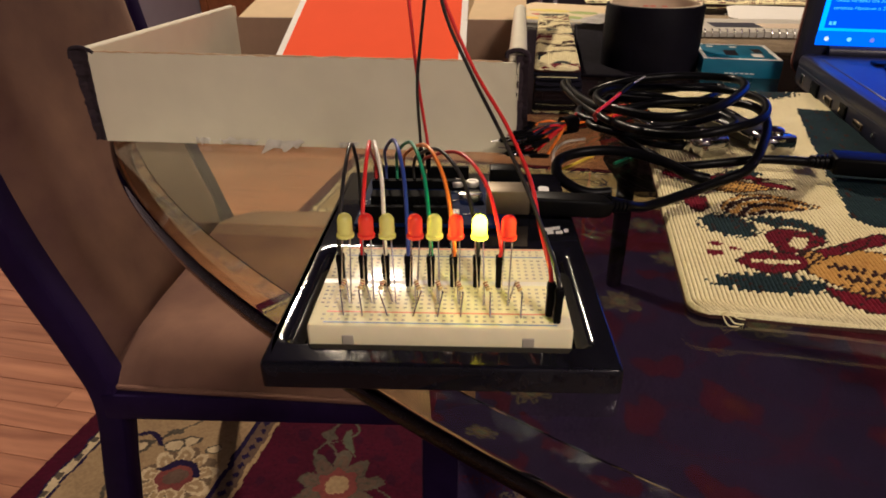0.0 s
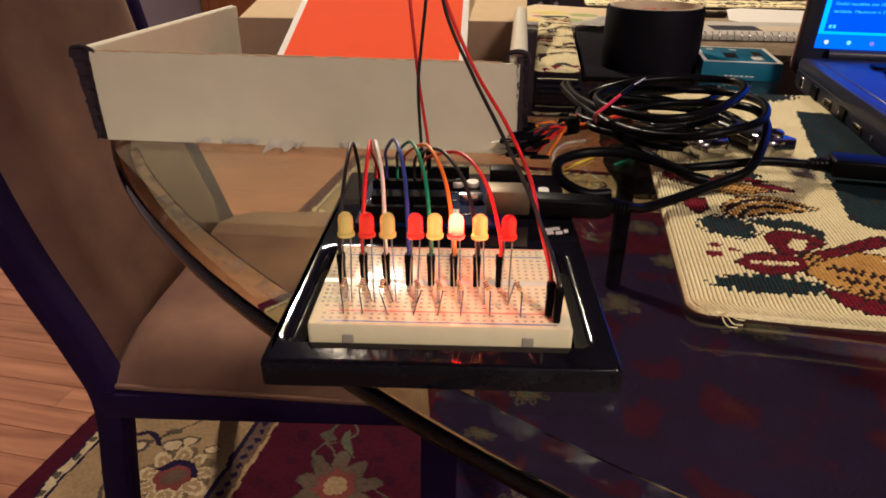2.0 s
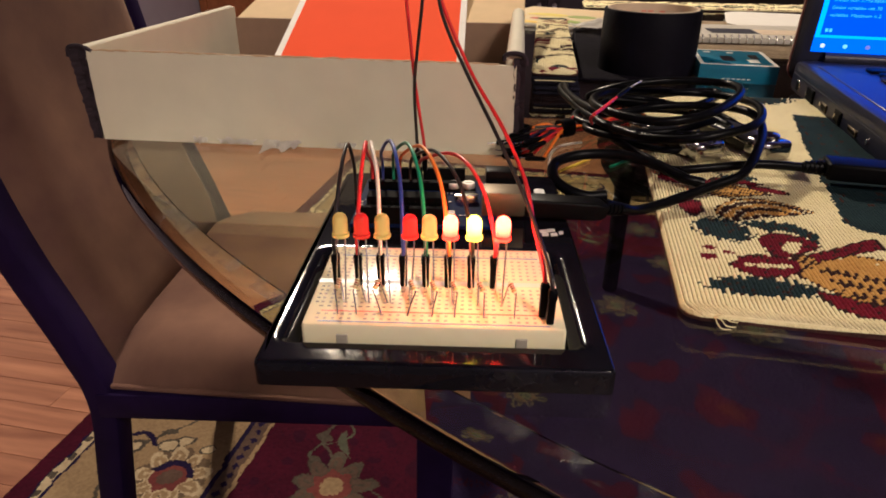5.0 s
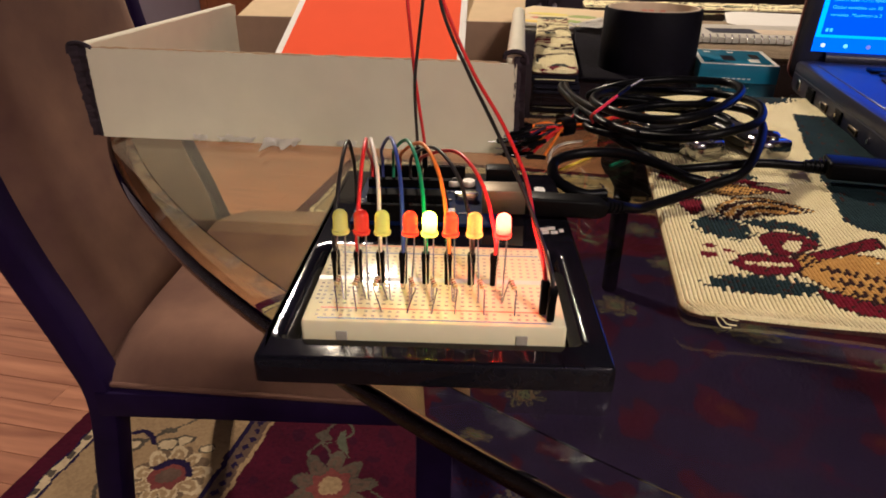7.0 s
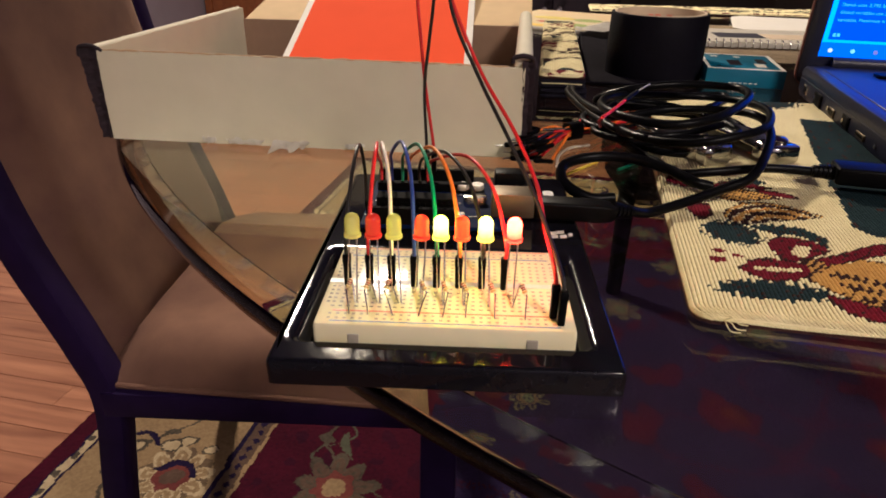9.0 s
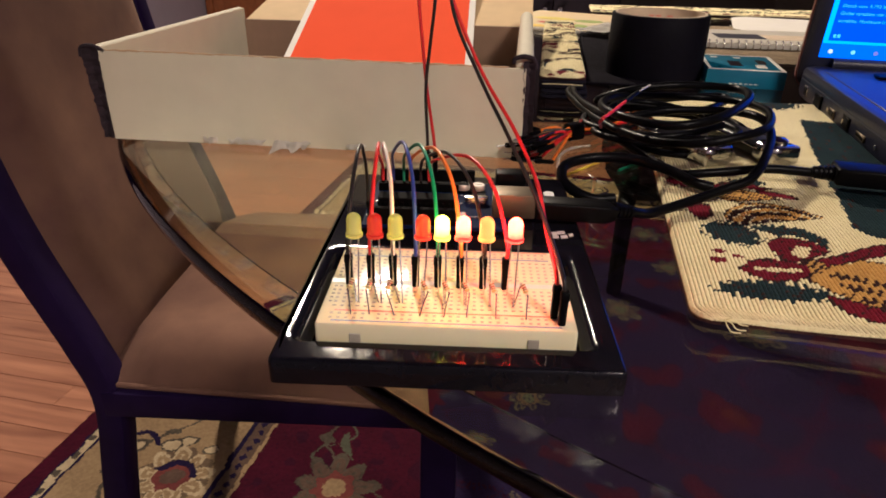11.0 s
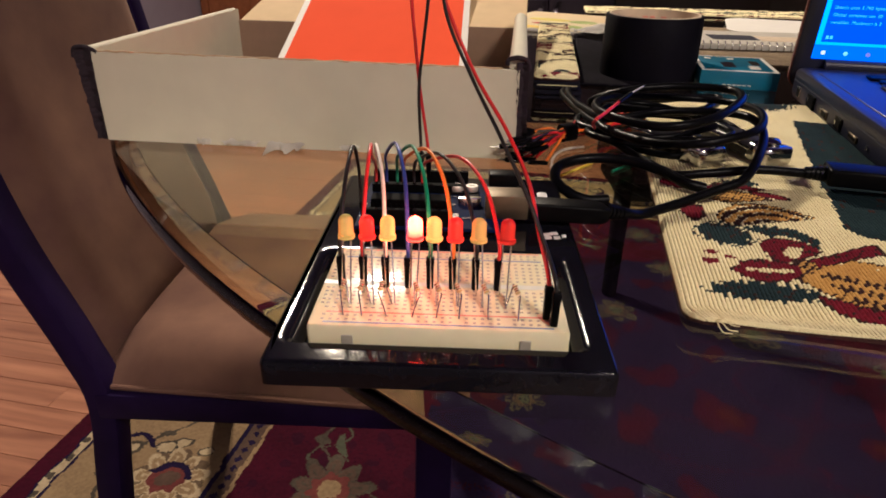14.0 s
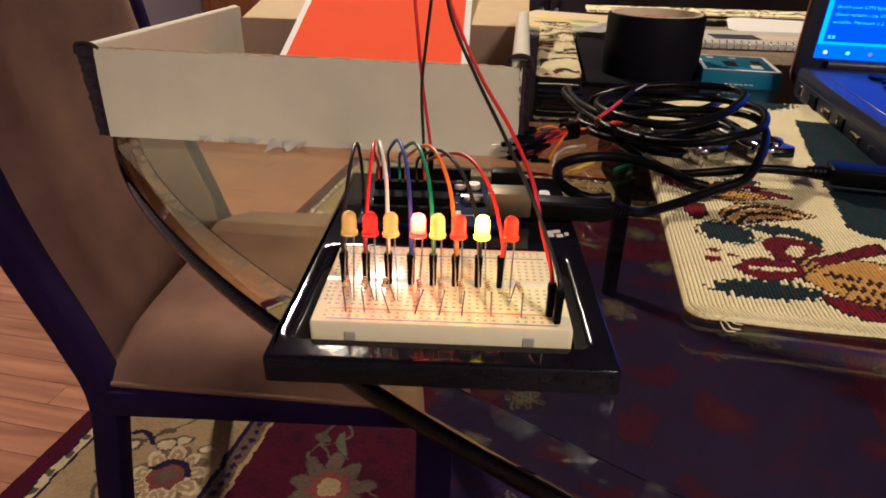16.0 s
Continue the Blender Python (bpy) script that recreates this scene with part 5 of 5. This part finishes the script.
def wire_bundle():
    e = thing("wire_bundle", pose(0, 0, 0), "tied bundle of loose coloured jumper wires with black pins", "wires")
    rng = random.Random(21)
    mats = [W_BLACK, W_RED, W_BLACK, W_ORANGE, W_BLACK, W_RED, W_BLACK, W_BLACK] + [W_RED, W_ORANGE, W_BLACK, W_RED, W_ORANGE, W_BLACK, W_ORANGE, W_RED, W_BLACK, W_ORANGE, W_BLACK, W_RED, W_RED, W_BLACK]
    knot = Vector((0.070, 0.226, 0.7600))
    for k, mt in enumerate(mats):
        a = 2.4 * k
        o = Vector((0.0, math.cos(a) * 0.0032, 0.003 + math.sin(a) * 0.0030)) * (0.4 + 0.6 * rng.random())
        end = Vector((0.044 + rng.uniform(-0.008, 0.010), 0.207 + rng.uniform(-0.016, 0.012), T + 0.0025 + rng.uniform(0, 0.014)))
        tip = end + Vector((-0.012 + rng.uniform(-0.003, 0.002), -0.010 + rng.uniform(-0.008, 0.006), rng.uniform(-0.0015, 0.004)))
        tail = Vector((0.092 + rng.uniform(-0.005, 0.008), 0.262 + rng.uniform(-0.008, 0.012), T + 0.004 + rng.uniform(0, 0.010)))
        tail2 = Vector((0.118 + rng.uniform(-0.016, 0.018), 0.292 + rng.uniform(-0.022, 0.022), T + 0.005 + rng.uniform(0, 0.006)))
        w = part("wire", tube([end, end.lerp(knot, 0.5) + Vector((0, rng.uniform(-0.004, 0.004), 0.003)), knot + o, tail, tail2], 0.00085, 8, 6), mt, e)
        d = (tip - end)
        q = d.normalized().to_track_quat("Z", "Y").to_matrix().to_4x4()
        q.translation = end - d.normalized() * 0.001
        pl = part("plug", plug_bm(0.0125), M_BLACK, e)
        pl.matrix_basis = q
        q2 = q.copy()
        q2.translation = end + d.normalized() * 0.0110
        pn = part("pin", tube([(0, 0, 0), (0, 0, 0.0065)], 0.00032, 6, 2), M_STEEL, e)
        pn.matrix_basis = q2
    part("tie_band", skin([(rrect(-0.0052, 0.0052, -0.0050, 0.0050, 0.0035, 4), z) for z in (-0.0045, 0.0045)]), M_RUBBER, e).matrix_basis = pose(knot.x, knot.y, knot.z + 0.003, 0, 90, 30)
    e2 = thing("loose_wire", pose(0, 0, 0), "single red and black wire with a bare silver tip", "wire")
    part("red_sleeve", tube([(0.0752, 0.1678, 0.7870), (0.0830, 0.1817, 0.7875), (0.0937, 0.2024, 0.7880)], 0.0009, 8, 6), W_RED, e2)
    part("black_sleeve", tube([(0.0937, 0.2024, 0.7880), (0.1053, 0.2240, 0.7885)], 0.00125, 8, 4), M_BLACK, e2)
    part("bare_tip", tube([(0.1053, 0.2240, 0.7885), (0.1158, 0.2382, 0.7900)], 0.0005, 8, 4), M_CAN, e2)
    part("tail", tube([(0.0752, 0.1678, 0.7870), (0.0763, 0.1813, 0.7810), (0.0823, 0.2076, 0.7720), (0.0943, 0.2626, 0.7540)], 0.0009, 8, 6), W_RED, e2)
    for mt, nm, pts in ((W_WHITE, "white", [(0.0573, 0.1918, 0.7512), (0.0598, 0.2085, 0.7512), (0.0646, 0.2211, 0.7512), (0.0713, 0.2296, 0.7512), (0.0828, 0.2352, 0.7512)]), (W_YELLOW, "yellow", [(0.0617, 0.1798, 0.7511), (0.0711, 0.1900, 0.7511), (0.0826, 0.2029, 0.7511)]), (W_GREEN, "pale green", [(0.092, 0.1890, T + 0.0011), (0.099, 0.196, T + 0.0011), (0.106, 0.2035, T + 0.0011)])):
        q = thing("loose_wire", pose(0, 0, 0), "%s jumper wire lying on the glass" % nm, "wire")
        part("jacket", tube(pts, 0.0009, 8, 6), mt, q)


def metal_connector(m):
    e = thing("metal_connector", m, "grey connector housing with a bright chrome end", "connector", "connectors under the cable")
    grey = material("grey_moulded_plastic", (0.030, 0.028, 0.030), 0.35, grain=200, bump=0.05)
    part("housing", skin([(rrect(-0.0085 * g, 0.0085 * g, -0.0042 * g, 0.0042 * g, 0.002, 3), z) for g, z in ((0.75, 0.0), (1.0, 0.006), (1.02, 0.046), (0.92, 0.050))]), grey, e)
    part("chrome_shell", skin([(rrect(-0.0098 * g, 0.0098 * g, -0.0056 * g, 0.0056 * g, 0.003, 4), z) for g, z in ((0.9, 0.0495), (1.0, 0.0505), (1.0, 0.0560), (0.90, 0.0570), (0.90, 0.0585), (1.0, 0.0595), (1.0, 0.0650), (0.85, 0.0665), (0.5, 0.0670))]), M_CHROME, e)
    k = part("chrome_knob", lathe([(0, 0), (0.0046, 0), (0.0050, 0.0010), (0.0050, 0.0022), (0.0036, 0.0034), (0, 0.0038)], 24), M_CHROME, e)
    k.matrix_basis = pose(0, 0.0054, 0.058, -90, 0, 0)
    for s in (-1, 1):
        part("side_bar", tube([(s * 0.0099, 0.002, 0.004), (s * 0.0104, 0.003, 0.03), (s * 0.0099, 0.002, 0.052)], 0.0009, 8, 5), M_CHROME, e)


# ---- things behind ----
def tape_roll():
    e = thing("tape_roll", pose(0.1790, 0.4720, T), "large roll of black cloth tape standing flat", "tape")
    r, h = 0.0440, 0.0575
    part("wound_tape", lathe([(0.0412, 0.0003), (r - 0.0006, 0.0003), (r, 0.001), (r + 0.0003, 0.028), (r, h - 0.0008), (r - 0.0006, h), (0.0412, h)], 72, True), M_TAPE, e)
    part("core", lathe([(0.0392, 0.0003), (0.0410, 0.0003), (0.0410, h + 0.0006), (0.0392, h + 0.0006)], 72, True), M_CORE, e)
    for a in (62, 78, 88, 112, 121):
        w = part("printed_mark", box_bm(-0.0026, 0.0026, -0.0002, 0.0002, -0.004, 0.004), M_RED_LINE, e)
        w.matrix_basis = pose(0.0390 * math.cos(radians(a)), 0.0390 * math.sin(radians(a)), h - 0.010, 0, 0, a - 90)


def small_box():
    a = -11
    e = thing("small_box", pose(0.2160, 0.4290, T, 0, 0, a), "small teal carton with a white framed board picture", "box")
    w, d, h = 0.0660, 0.0800, 0.0160
    part("carton", box_bm(0, w, 0, d, 0.0002, h, 0.0006, 2), M_TEAL, e)
    bm = bmesh.new()
    t = 0.0042
    for q in ((0, w, 0, t), (0, w, d - t, d), (0, t, t, d - t), (w - t, w, t, d - t)):
        add_box(bm, q[0] + 0.0004, q[1] - 0.0004, q[2] + 0.0004, q[3] - 0.0004, h - 0.001, h + 0.0002)
    part("white_frame", bm, M_PAPER, e, smooth=False)
    for x, y, ww, dd, mt in ((0.022, 0.020, 0.011, 0.026, M_WOOD_DARK), (0.044, 0.014, 0.009, 0.016, M_PAPER), (0.010, 0.062, 0.006, 0.006, M_PAPER), (0.031, 0.062, 0.006, 0.006, M_PAPER), (0.048, 0.034, 0.008, 0.022, M_STEEL), (0.010, 0.012, 0.003, 0.003, M_BLACK)):
        part("printed_shape", box_bm(x, x + ww, y, y + dd, h - 0.0005, h + 0.0002), mt, e)
    for i in range(6):
        x = 0.020 + i * 0.0042
        part("printed_bar", box_bm(x, x + 0.0028, -0.0002, 0.0004, 0.0036, 0.0044), M_PAPER, e)


def laptop():
    e = thing("laptop", pose(0.2840, 0.4000, T, 0, 0, -14), "open dark laptop with a glowing blue screen", "laptop")
    w, d, h = 0.36, 0.245, 0.0260

    def flare(bm):
        """The left flank runs slightly inwards to the front, skewed to fit the camera's view."""
        for v in bm.verts:
            v.co.x += (-0.001 - 0.065 * v.co.y) * (1 - v.co.x / w)
        return bm

    part("base", flare(skin([(rrect(g, w - g, -d + g, -g, 0.010, 5), z) for g, z in ((0.004, 0.0006), (0.0012, 0.0030), (0, 0.007), (0, 0.0165), (0.0008, 0.0169), (0.0008, 0.0175), (0, 0.0179), (0, h - 0.004), (0.0012, h - 0.0010), (0.003, h), (0.006, h))])), M_LAPTOP, e)
    part("palm_deck", flare(box_bm(0.010, w - 0.010, -d + 0.010, -0.030, h - 0.001, h + 0.0006, 0.0004, 1)), M_LAPTOP, e)
    key = mesh_of("key", box_bm(-0.0078, 0.0078, -0.0076, 0.0076, 0, 0.0020, 0.0010, 1), M_BLACK)
    for r in range(5):
        for c in range(15):
            x, y = 0.050 + c * 0.0186 + 0.004 * (r % 2), -0.045 - r * 0.0188
            if x < w - 0.03:
                k = new("key", key)
                k.parent = e
                k.location = (x, y, h + 0.0007)
    # ports and hinge hardware down the side
    for y, ww, z0, z1, mt in ((-0.028, 0.010, 0.006, 0.014, M_STEEL), (-0.062, 0.022, 0.0050, 0.0150, M_BLACK), (-0.098, 0.014, 0.006, 0.0120, M_USB), (-0.128, 0.016, 0.006, 0.0145, M_BLACK), (-0.158, 0.018, 0.007, 0.0110, M_USB)):
        part("port", box_bm(-0.0016 - 0.065 * y, 0.001 - 0.065 * y, y - ww / 2, y + ww / 2, z0, z1, 0.0003, 1), mt, e)
        part("port_opening", box_bm(-0.0019 - 0.065 * y, 0.0 - 0.065 * y, y - ww / 2 + 0.0016, y + ww / 2 - 0.0016, z0 + 0.0012, z1 - 0.0012), M_BLACK, e)
    for y in (-0.055, -0.090, -0.124, -0.185):
        part("side_screw", lathe([(0, 0), (0.0016, 0), (0.0016, 0.001), (0, 0.001)], 10), M_STEEL, e).matrix_basis = pose(-0.001 - 0.065 * y, y, 0.0100, 0, -90, 0)
    part("hinge", tube([(0.02, -0.004, h + 0.002), (0.08, -0.004, h + 0.002)], 0.0055, 14, 2), M_LAPTOP, e)
    lid = part("lid", skin([(rrect(g, w - g, 0, 0.235 - g, 0.012, 5), z) for g, z in ((0.003, -0.0045), (0, -0.002), (0, 0.002), (0.002, 0.0035))]), M_LAPTOP, e)
    lid.matrix_basis = pose(-0.003, 0.004, 0.0075, 98, 0, 0)
    part("lid_rim", skin([(rrect(-0.0012, w + 0.0012, -0.001, 0.2362, 0.013, 5), z) for z in (-0.0030, 0.0012)]), M_LAPTOP_EDGE, lid, "reddish brown lid rim")
    sx0, sx1, sy0, sy1 = 0.0120, w - 0.014, 0.0268, 0.222
    part("display", box_bm(sx0, sx1, sy0, sy0 + 0.08, 0.0030, 0.0040), glow("screen_blue", (0.004, 0.20, 1.0), 2.6), lid, "bright blue backlit screen")
    # Upper screen is unseen; its glow is kept dim to weaken glass reflections.
    part("unseen_upper_screen", box_bm(sx0, sx1, sy0 + 0.08, sy1, 0.0030, 0.0040), glow("dim_upper_blue", (0.01, 0.03, 0.30), 0.5), lid, "dim blue upper screen")
    part("taskbar", box_bm(sx0, sx1, sy0, sy0 + 0.0115, 0.0040, 0.0043), glow("taskbar_blue", (0.004, 0.11, 0.80), 1.3), lid)
    part("console_area", box_bm(sx0 + 0.0035, sx1 - 0.0035, sy0 + 0.0138, sy0 + 0.075, 0.0040, 0.0043), glow("console_blue", (0.001, 0.045, 0.62), 1.9), lid)
    ink = glow("console_ink", (0.08, 0.42, 1.0), 1.2)
    for i, tx in enumerate(("Sketch uses 3,792 bytes", "Global variables use 30", "variables. Maximum is 2")):
        word(tx, 0.0038, ink, lid, pose(sx0 + 0.0062, sy0 + 0.0400 - i * 0.0058, 0.0044), "screen_text")
    for q in (0, 1):
        part("printed_bar", box_bm(sx0 + 0.0060 + 0.0030 * q, sx0 + 0.0082 + 0.0030 * q, sy0 + 0.0162, sy0 + 0.0190, 0.0043, 0.0046), ink, lid)
    for i, c in enumerate(((0.7, 0.8, 0.8), (0.25, 0.7, 1.0), (0.2, 0.2, 0.5), (0.5, 0.8, 1.0), (0.4, 0.7, 0.9))):
        part("icon", slab([(sx0 + 0.0075 + i * 0.0165 + 0.0018 * math.cos(q * 0.785), sy0 + 0.0052 + 0.0018 * math.sin(q * 0.785)) for q in range(8)], 0.0043, 0.0046), glow("icon_light", c, 0.8), lid)


def far_papers():
    e = thing("magazine", pose(0.135, 0.86, T + 0.0006, 0, 0, -28), "yellow and white illustrated magazine lying flat", "magazine")
    part("page_block", box_bm(-0.075, 0.075, -0.10, 0.10, 0, 0.004, 0.0008, 1), M_PAPER, e)
    part("cover", box_bm(-0.074, 0.074, -0.099, 0.099, 0.004, 0.0044), material("yellow_cover", (0.70, 0.64, 0.42), 0.4, grain=25, second=(0.70, 0.50, 0.28)), e)
    for x, y, a, b, c in ((-0.045, -0.070, 0.026, 0.014, (0.55, 0.10, 0.05)), (0.000, -0.082, 0.030, 0.010, (0.80, 0.55, 0.08)), (0.045, -0.060, 0.020, 0.018, (0.30, 0.38, 0.10)), (-0.050, -0.030, 0.018, 0.022, (0.75, 0.45, 0.10)), (0.010, -0.040, 0.030, 0.012, (0.50, 0.08, 0.06)), (-0.010, 0.005, 0.034, 0.016, (0.75, 0.62, 0.15)), (0.045, 0.000, 0.022, 0.016, (0.35, 0.42, 0.14))):
        part("printed_shape", slab([(x + a * math.cos(q * 0.7854), y + b * math.sin(q * 0.7854)) for q in range(8)], 0.0044, 0.0047), material("cover_print", c, 0.4, grain=60, var=0.3), e)
    e = thing("crumpled_paper", pose(0.150, 0.700, T + 0.0060, 0, 0, -42), "crumpled white paper lying over the magazine", "paper")
    bm = bmesh.new()
    g = [[bm.verts.new((0.045 * i / 8 - 0.02, 0.20 * j / 22, 0.004 + 0.006 * abs(noise.noise((i * 0.5, j * 0.45, 3))) + 0.004 * noise.noise((i * 0.9, j, 8)))) for i in range(9)] for j in range(23)]
    for j in range(22):
        for i in range(8):
            bm.faces.new((g[j][i], g[j][i + 1], g[j + 1][i + 1], g[j + 1][i]))
    bmesh.ops.solidify(bm, geom=bm.faces[:], thickness=0.0003)
    part("sheet", bm, M_PAPER, e, smooth=False)
    e = thing("paper_sheet", pose(0.46, 0.80, T + 0.0046, 0, 0, -18), "loose white paper sheet with a rounded corner", "paper")
    part("sheet", slab(rrect(-0.085, 0.16, -0.055, 0.12, 0.03, 6), 0, 0.0008), M_PAPER, e)
    e = thing("spiral_notebook", pose(0.335, 0.62, T + 0.0040, 0, 0, -5), "spiral notebook with a pale cover and dark photo", "notebook")
    part("page_block", box_bm(-0.066, 0.12, 0, 0.115, 0, 0.006, 0.0006, 1), M_PAPER, e)
    part("cover", box_bm(-0.066, 0.12, 0, 0.115, 0.006, 0.0066), material("pale_cover", (0.62, 0.58, 0.50), 0.4, grain=40), e)
    part("printed_shape", box_bm(-0.035, 0.02, 0.035, 0.075, 0.0066, 0.0069), material("dark_print", (0.06, 0.06, 0.08), 0.4, grain=90), e)
    part("printed_shape", box_bm(0.022, 0.09, 0.030, 0.070, 0.0066, 0.0069), M_CORE, e)
    for i in range(22):
        part("wire_ring", tube([(-0.062 + i * 0.0082, 0.004 + 0.005 * math.cos(a), 0.0036 + 0.0052 * math.sin(a)) for a in (0, 1, 2, 3, 4, 5, 6)], 0.0006, 6, 3), M_STEEL, e)
    b = thing("burlap_mat", pose(0.245, 0.545, T + 0.0003, 0, 0, -9), "coarse tan woven table mat", "placemat")
    part("weave", slab(rrect(0, 0.33, 0, 0.30, 0.01, 4), 0, 0.0030, 0.0008), material("tan_weave", (0.36, 0.27, 0.16), 0.95, grain=420, bump=0.8, second=(0.16, 0.115, 0.07)), b)


def folded_cloths():
    """Flat pile of dark folded cloths under the banded placemat."""
    cloth = material("dark_blue_cloth", (0.010, 0.009, 0.016), 0.9, var=0.4, grain=300, bump=0.4, spec=0.1)
    for k, (z0, z1, dx, dy) in enumerate(((0.0003, 0.0072, 0.001, -0.006), (0.0076, 0.0148, 0.0, 0.0))):
        e = thing("folded_cloth", pose(0.0612 + dx, 0.3722 + dy, T, 0, 0, -6), "dark blue folded cloth with a pale hem lying flat", "cloth", "folded cloths")
        mid = (z0 + z1) / 2
        for a, b in ((z0, mid - 0.0003), (mid + 0.0003, z1)):
            part("fold", skin([(rrect(g, 0.0385 - g, g, 0.36 - g, 0.004, 4), z) for g, z in ((0.0012, a), (0.0002, a + 0.0008), (0.0, (a + b) / 2), (0.0002, b - 0.0008), (0.0012, b))]), cloth, e)
        if k:
            part("hem", tube([(0.003, 0.0002, mid), (0.019, -0.0003, mid + 0.0003), (0.0355, 0.0002, mid)], 0.0004, 6, 6), M_YARN_CREAM, e, "pale stitched hem")


def reflection_cover():
    # Black sheet added to hide the crumpled paper's reflection in the glass.
    e = thing("dark_cover_sheet", pose(0.1040, 0.4250, T + 0.0003, 0, 0, -8), "plain black cloth sheet added to block a glass reflection", "placemat")
    part("cloth", skin([(rrect(g, 0.075 - g, g, 0.34 - g, 0.006, 4), z) for g, z in ((0.0008, 0.0), (0.0, 0.0010), (0.0004, 0.0022), (0.0014, 0.0028))]), material("black_woven_cloth", (0.006, 0.005, 0.008), 0.95, var=0.5, grain=260, bump=0.5, spec=0.05), e)
    part("hem", tube([(0.002, 0.002, 0.0026), (0.002, 0.15, 0.0026), (0.002, 0.338, 0.0026)], 0.0007, 6, 6), M_TAPE, e)


def added_sideboard():
    # Made-up cabinet, added to turn the view through the glass black.
    e = thing("added_sideboard", pose(0.54, 1.96, 0, 0, 0, 0), "low black cabinet added to darken the view through the glass", "cabinet")
    part("carcass", box_bm(0, 1.10, 0, 0.42, 0.07, 0.70, 0.004, 2), M_PEDESTAL, e)
    part("plinth", box_bm(0.02, 1.08, 0.03, 0.40, 0, 0.07), M_PEDESTAL, e)
    part("top", box_bm(-0.012, 1.112, -0.015, 0.43, 0.70, 0.722, 0.004, 2), M_WOOD_DARK, e)
    for k in range(3):
        d = part("door", box_bm(0.015 + 0.36 * k, 0.365 + 0.36 * k, -0.016, 0.0, 0.09, 0.685, 0.003, 2), M_WOOD_DARK, e)
        part("knob", lathe([(0, 0), (0.006, 0), (0.006, 0.010), (0.012, 0.014), (0.012, 0.022), (0, 0.024)], 16), M_CHROME, d).matrix_basis = pose(0.05 + 0.36 * k, -0.016, 0.45, 90, 0, 0)


def added_tall_cabinet():
    # Invented piece, added to cover the lit floor and wall behind.
    e = thing("added_tall_cabinet", pose(0.06, 3.02, 0), "tall dark cabinet added to darken the view behind the table", "cabinet")
    part("carcass", box_bm(0, 0.62, 0, 0.40, 0.06, 1.80, 0.004, 2), M_PEDESTAL, e)
    part("plinth", box_bm(0.02, 0.60, 0.03, 0.38, 0, 0.06), M_PEDESTAL, e)
    for k in range(2):
        d = part("door", box_bm(0.012 + 0.30 * k, 0.306 + 0.30 * k, -0.016, 0.0, 0.08, 1.78, 0.003, 2), M_WOOD_DARK, e)
        part("knob", lathe([(0, 0), (0.006, 0), (0.006, 0.010), (0.012, 0.014), (0.012, 0.022), (0, 0.024)], 16), M_CHROME, d).matrix_basis = pose(0.27 + 0.07 * k, -0.016, 0.95, 90, 0, 0)


added_sideboard()
added_tall_cabinet()
placemat("placemat", pose(0.0865, 0.0300, T + 0.0002, 0, 0, -9), 0.30, 0.345, bell_motif, "cream ribbed placemat woven with bells and bows")
frayed_thread()
folded_cloths()
reflection_cover()
placemat("placemat", pose(0.0612, 0.3720, T + 0.0152, 0, 0, -6), 0.0385, 0.36, band_motif, "folded cream placemat with dark woven bands on dark cloths")
placemat("placemat", pose(0.205, 1.00, T + 0.0002, 0, 0, -6), 0.42, 0.10, band_motif, "cream ribbed placemat with red and green bands", dy=0.004)
cables()
power_cable()
wire_bundle()
metal_connector(pose(0.1210, 0.2500, T + 0.0105, 90, 0, 24))
metal_connector(pose(0.1660, 0.2560, T + 0.0105, 90, 0, 18))
tape_roll()
small_box()
laptop()
far_papers()


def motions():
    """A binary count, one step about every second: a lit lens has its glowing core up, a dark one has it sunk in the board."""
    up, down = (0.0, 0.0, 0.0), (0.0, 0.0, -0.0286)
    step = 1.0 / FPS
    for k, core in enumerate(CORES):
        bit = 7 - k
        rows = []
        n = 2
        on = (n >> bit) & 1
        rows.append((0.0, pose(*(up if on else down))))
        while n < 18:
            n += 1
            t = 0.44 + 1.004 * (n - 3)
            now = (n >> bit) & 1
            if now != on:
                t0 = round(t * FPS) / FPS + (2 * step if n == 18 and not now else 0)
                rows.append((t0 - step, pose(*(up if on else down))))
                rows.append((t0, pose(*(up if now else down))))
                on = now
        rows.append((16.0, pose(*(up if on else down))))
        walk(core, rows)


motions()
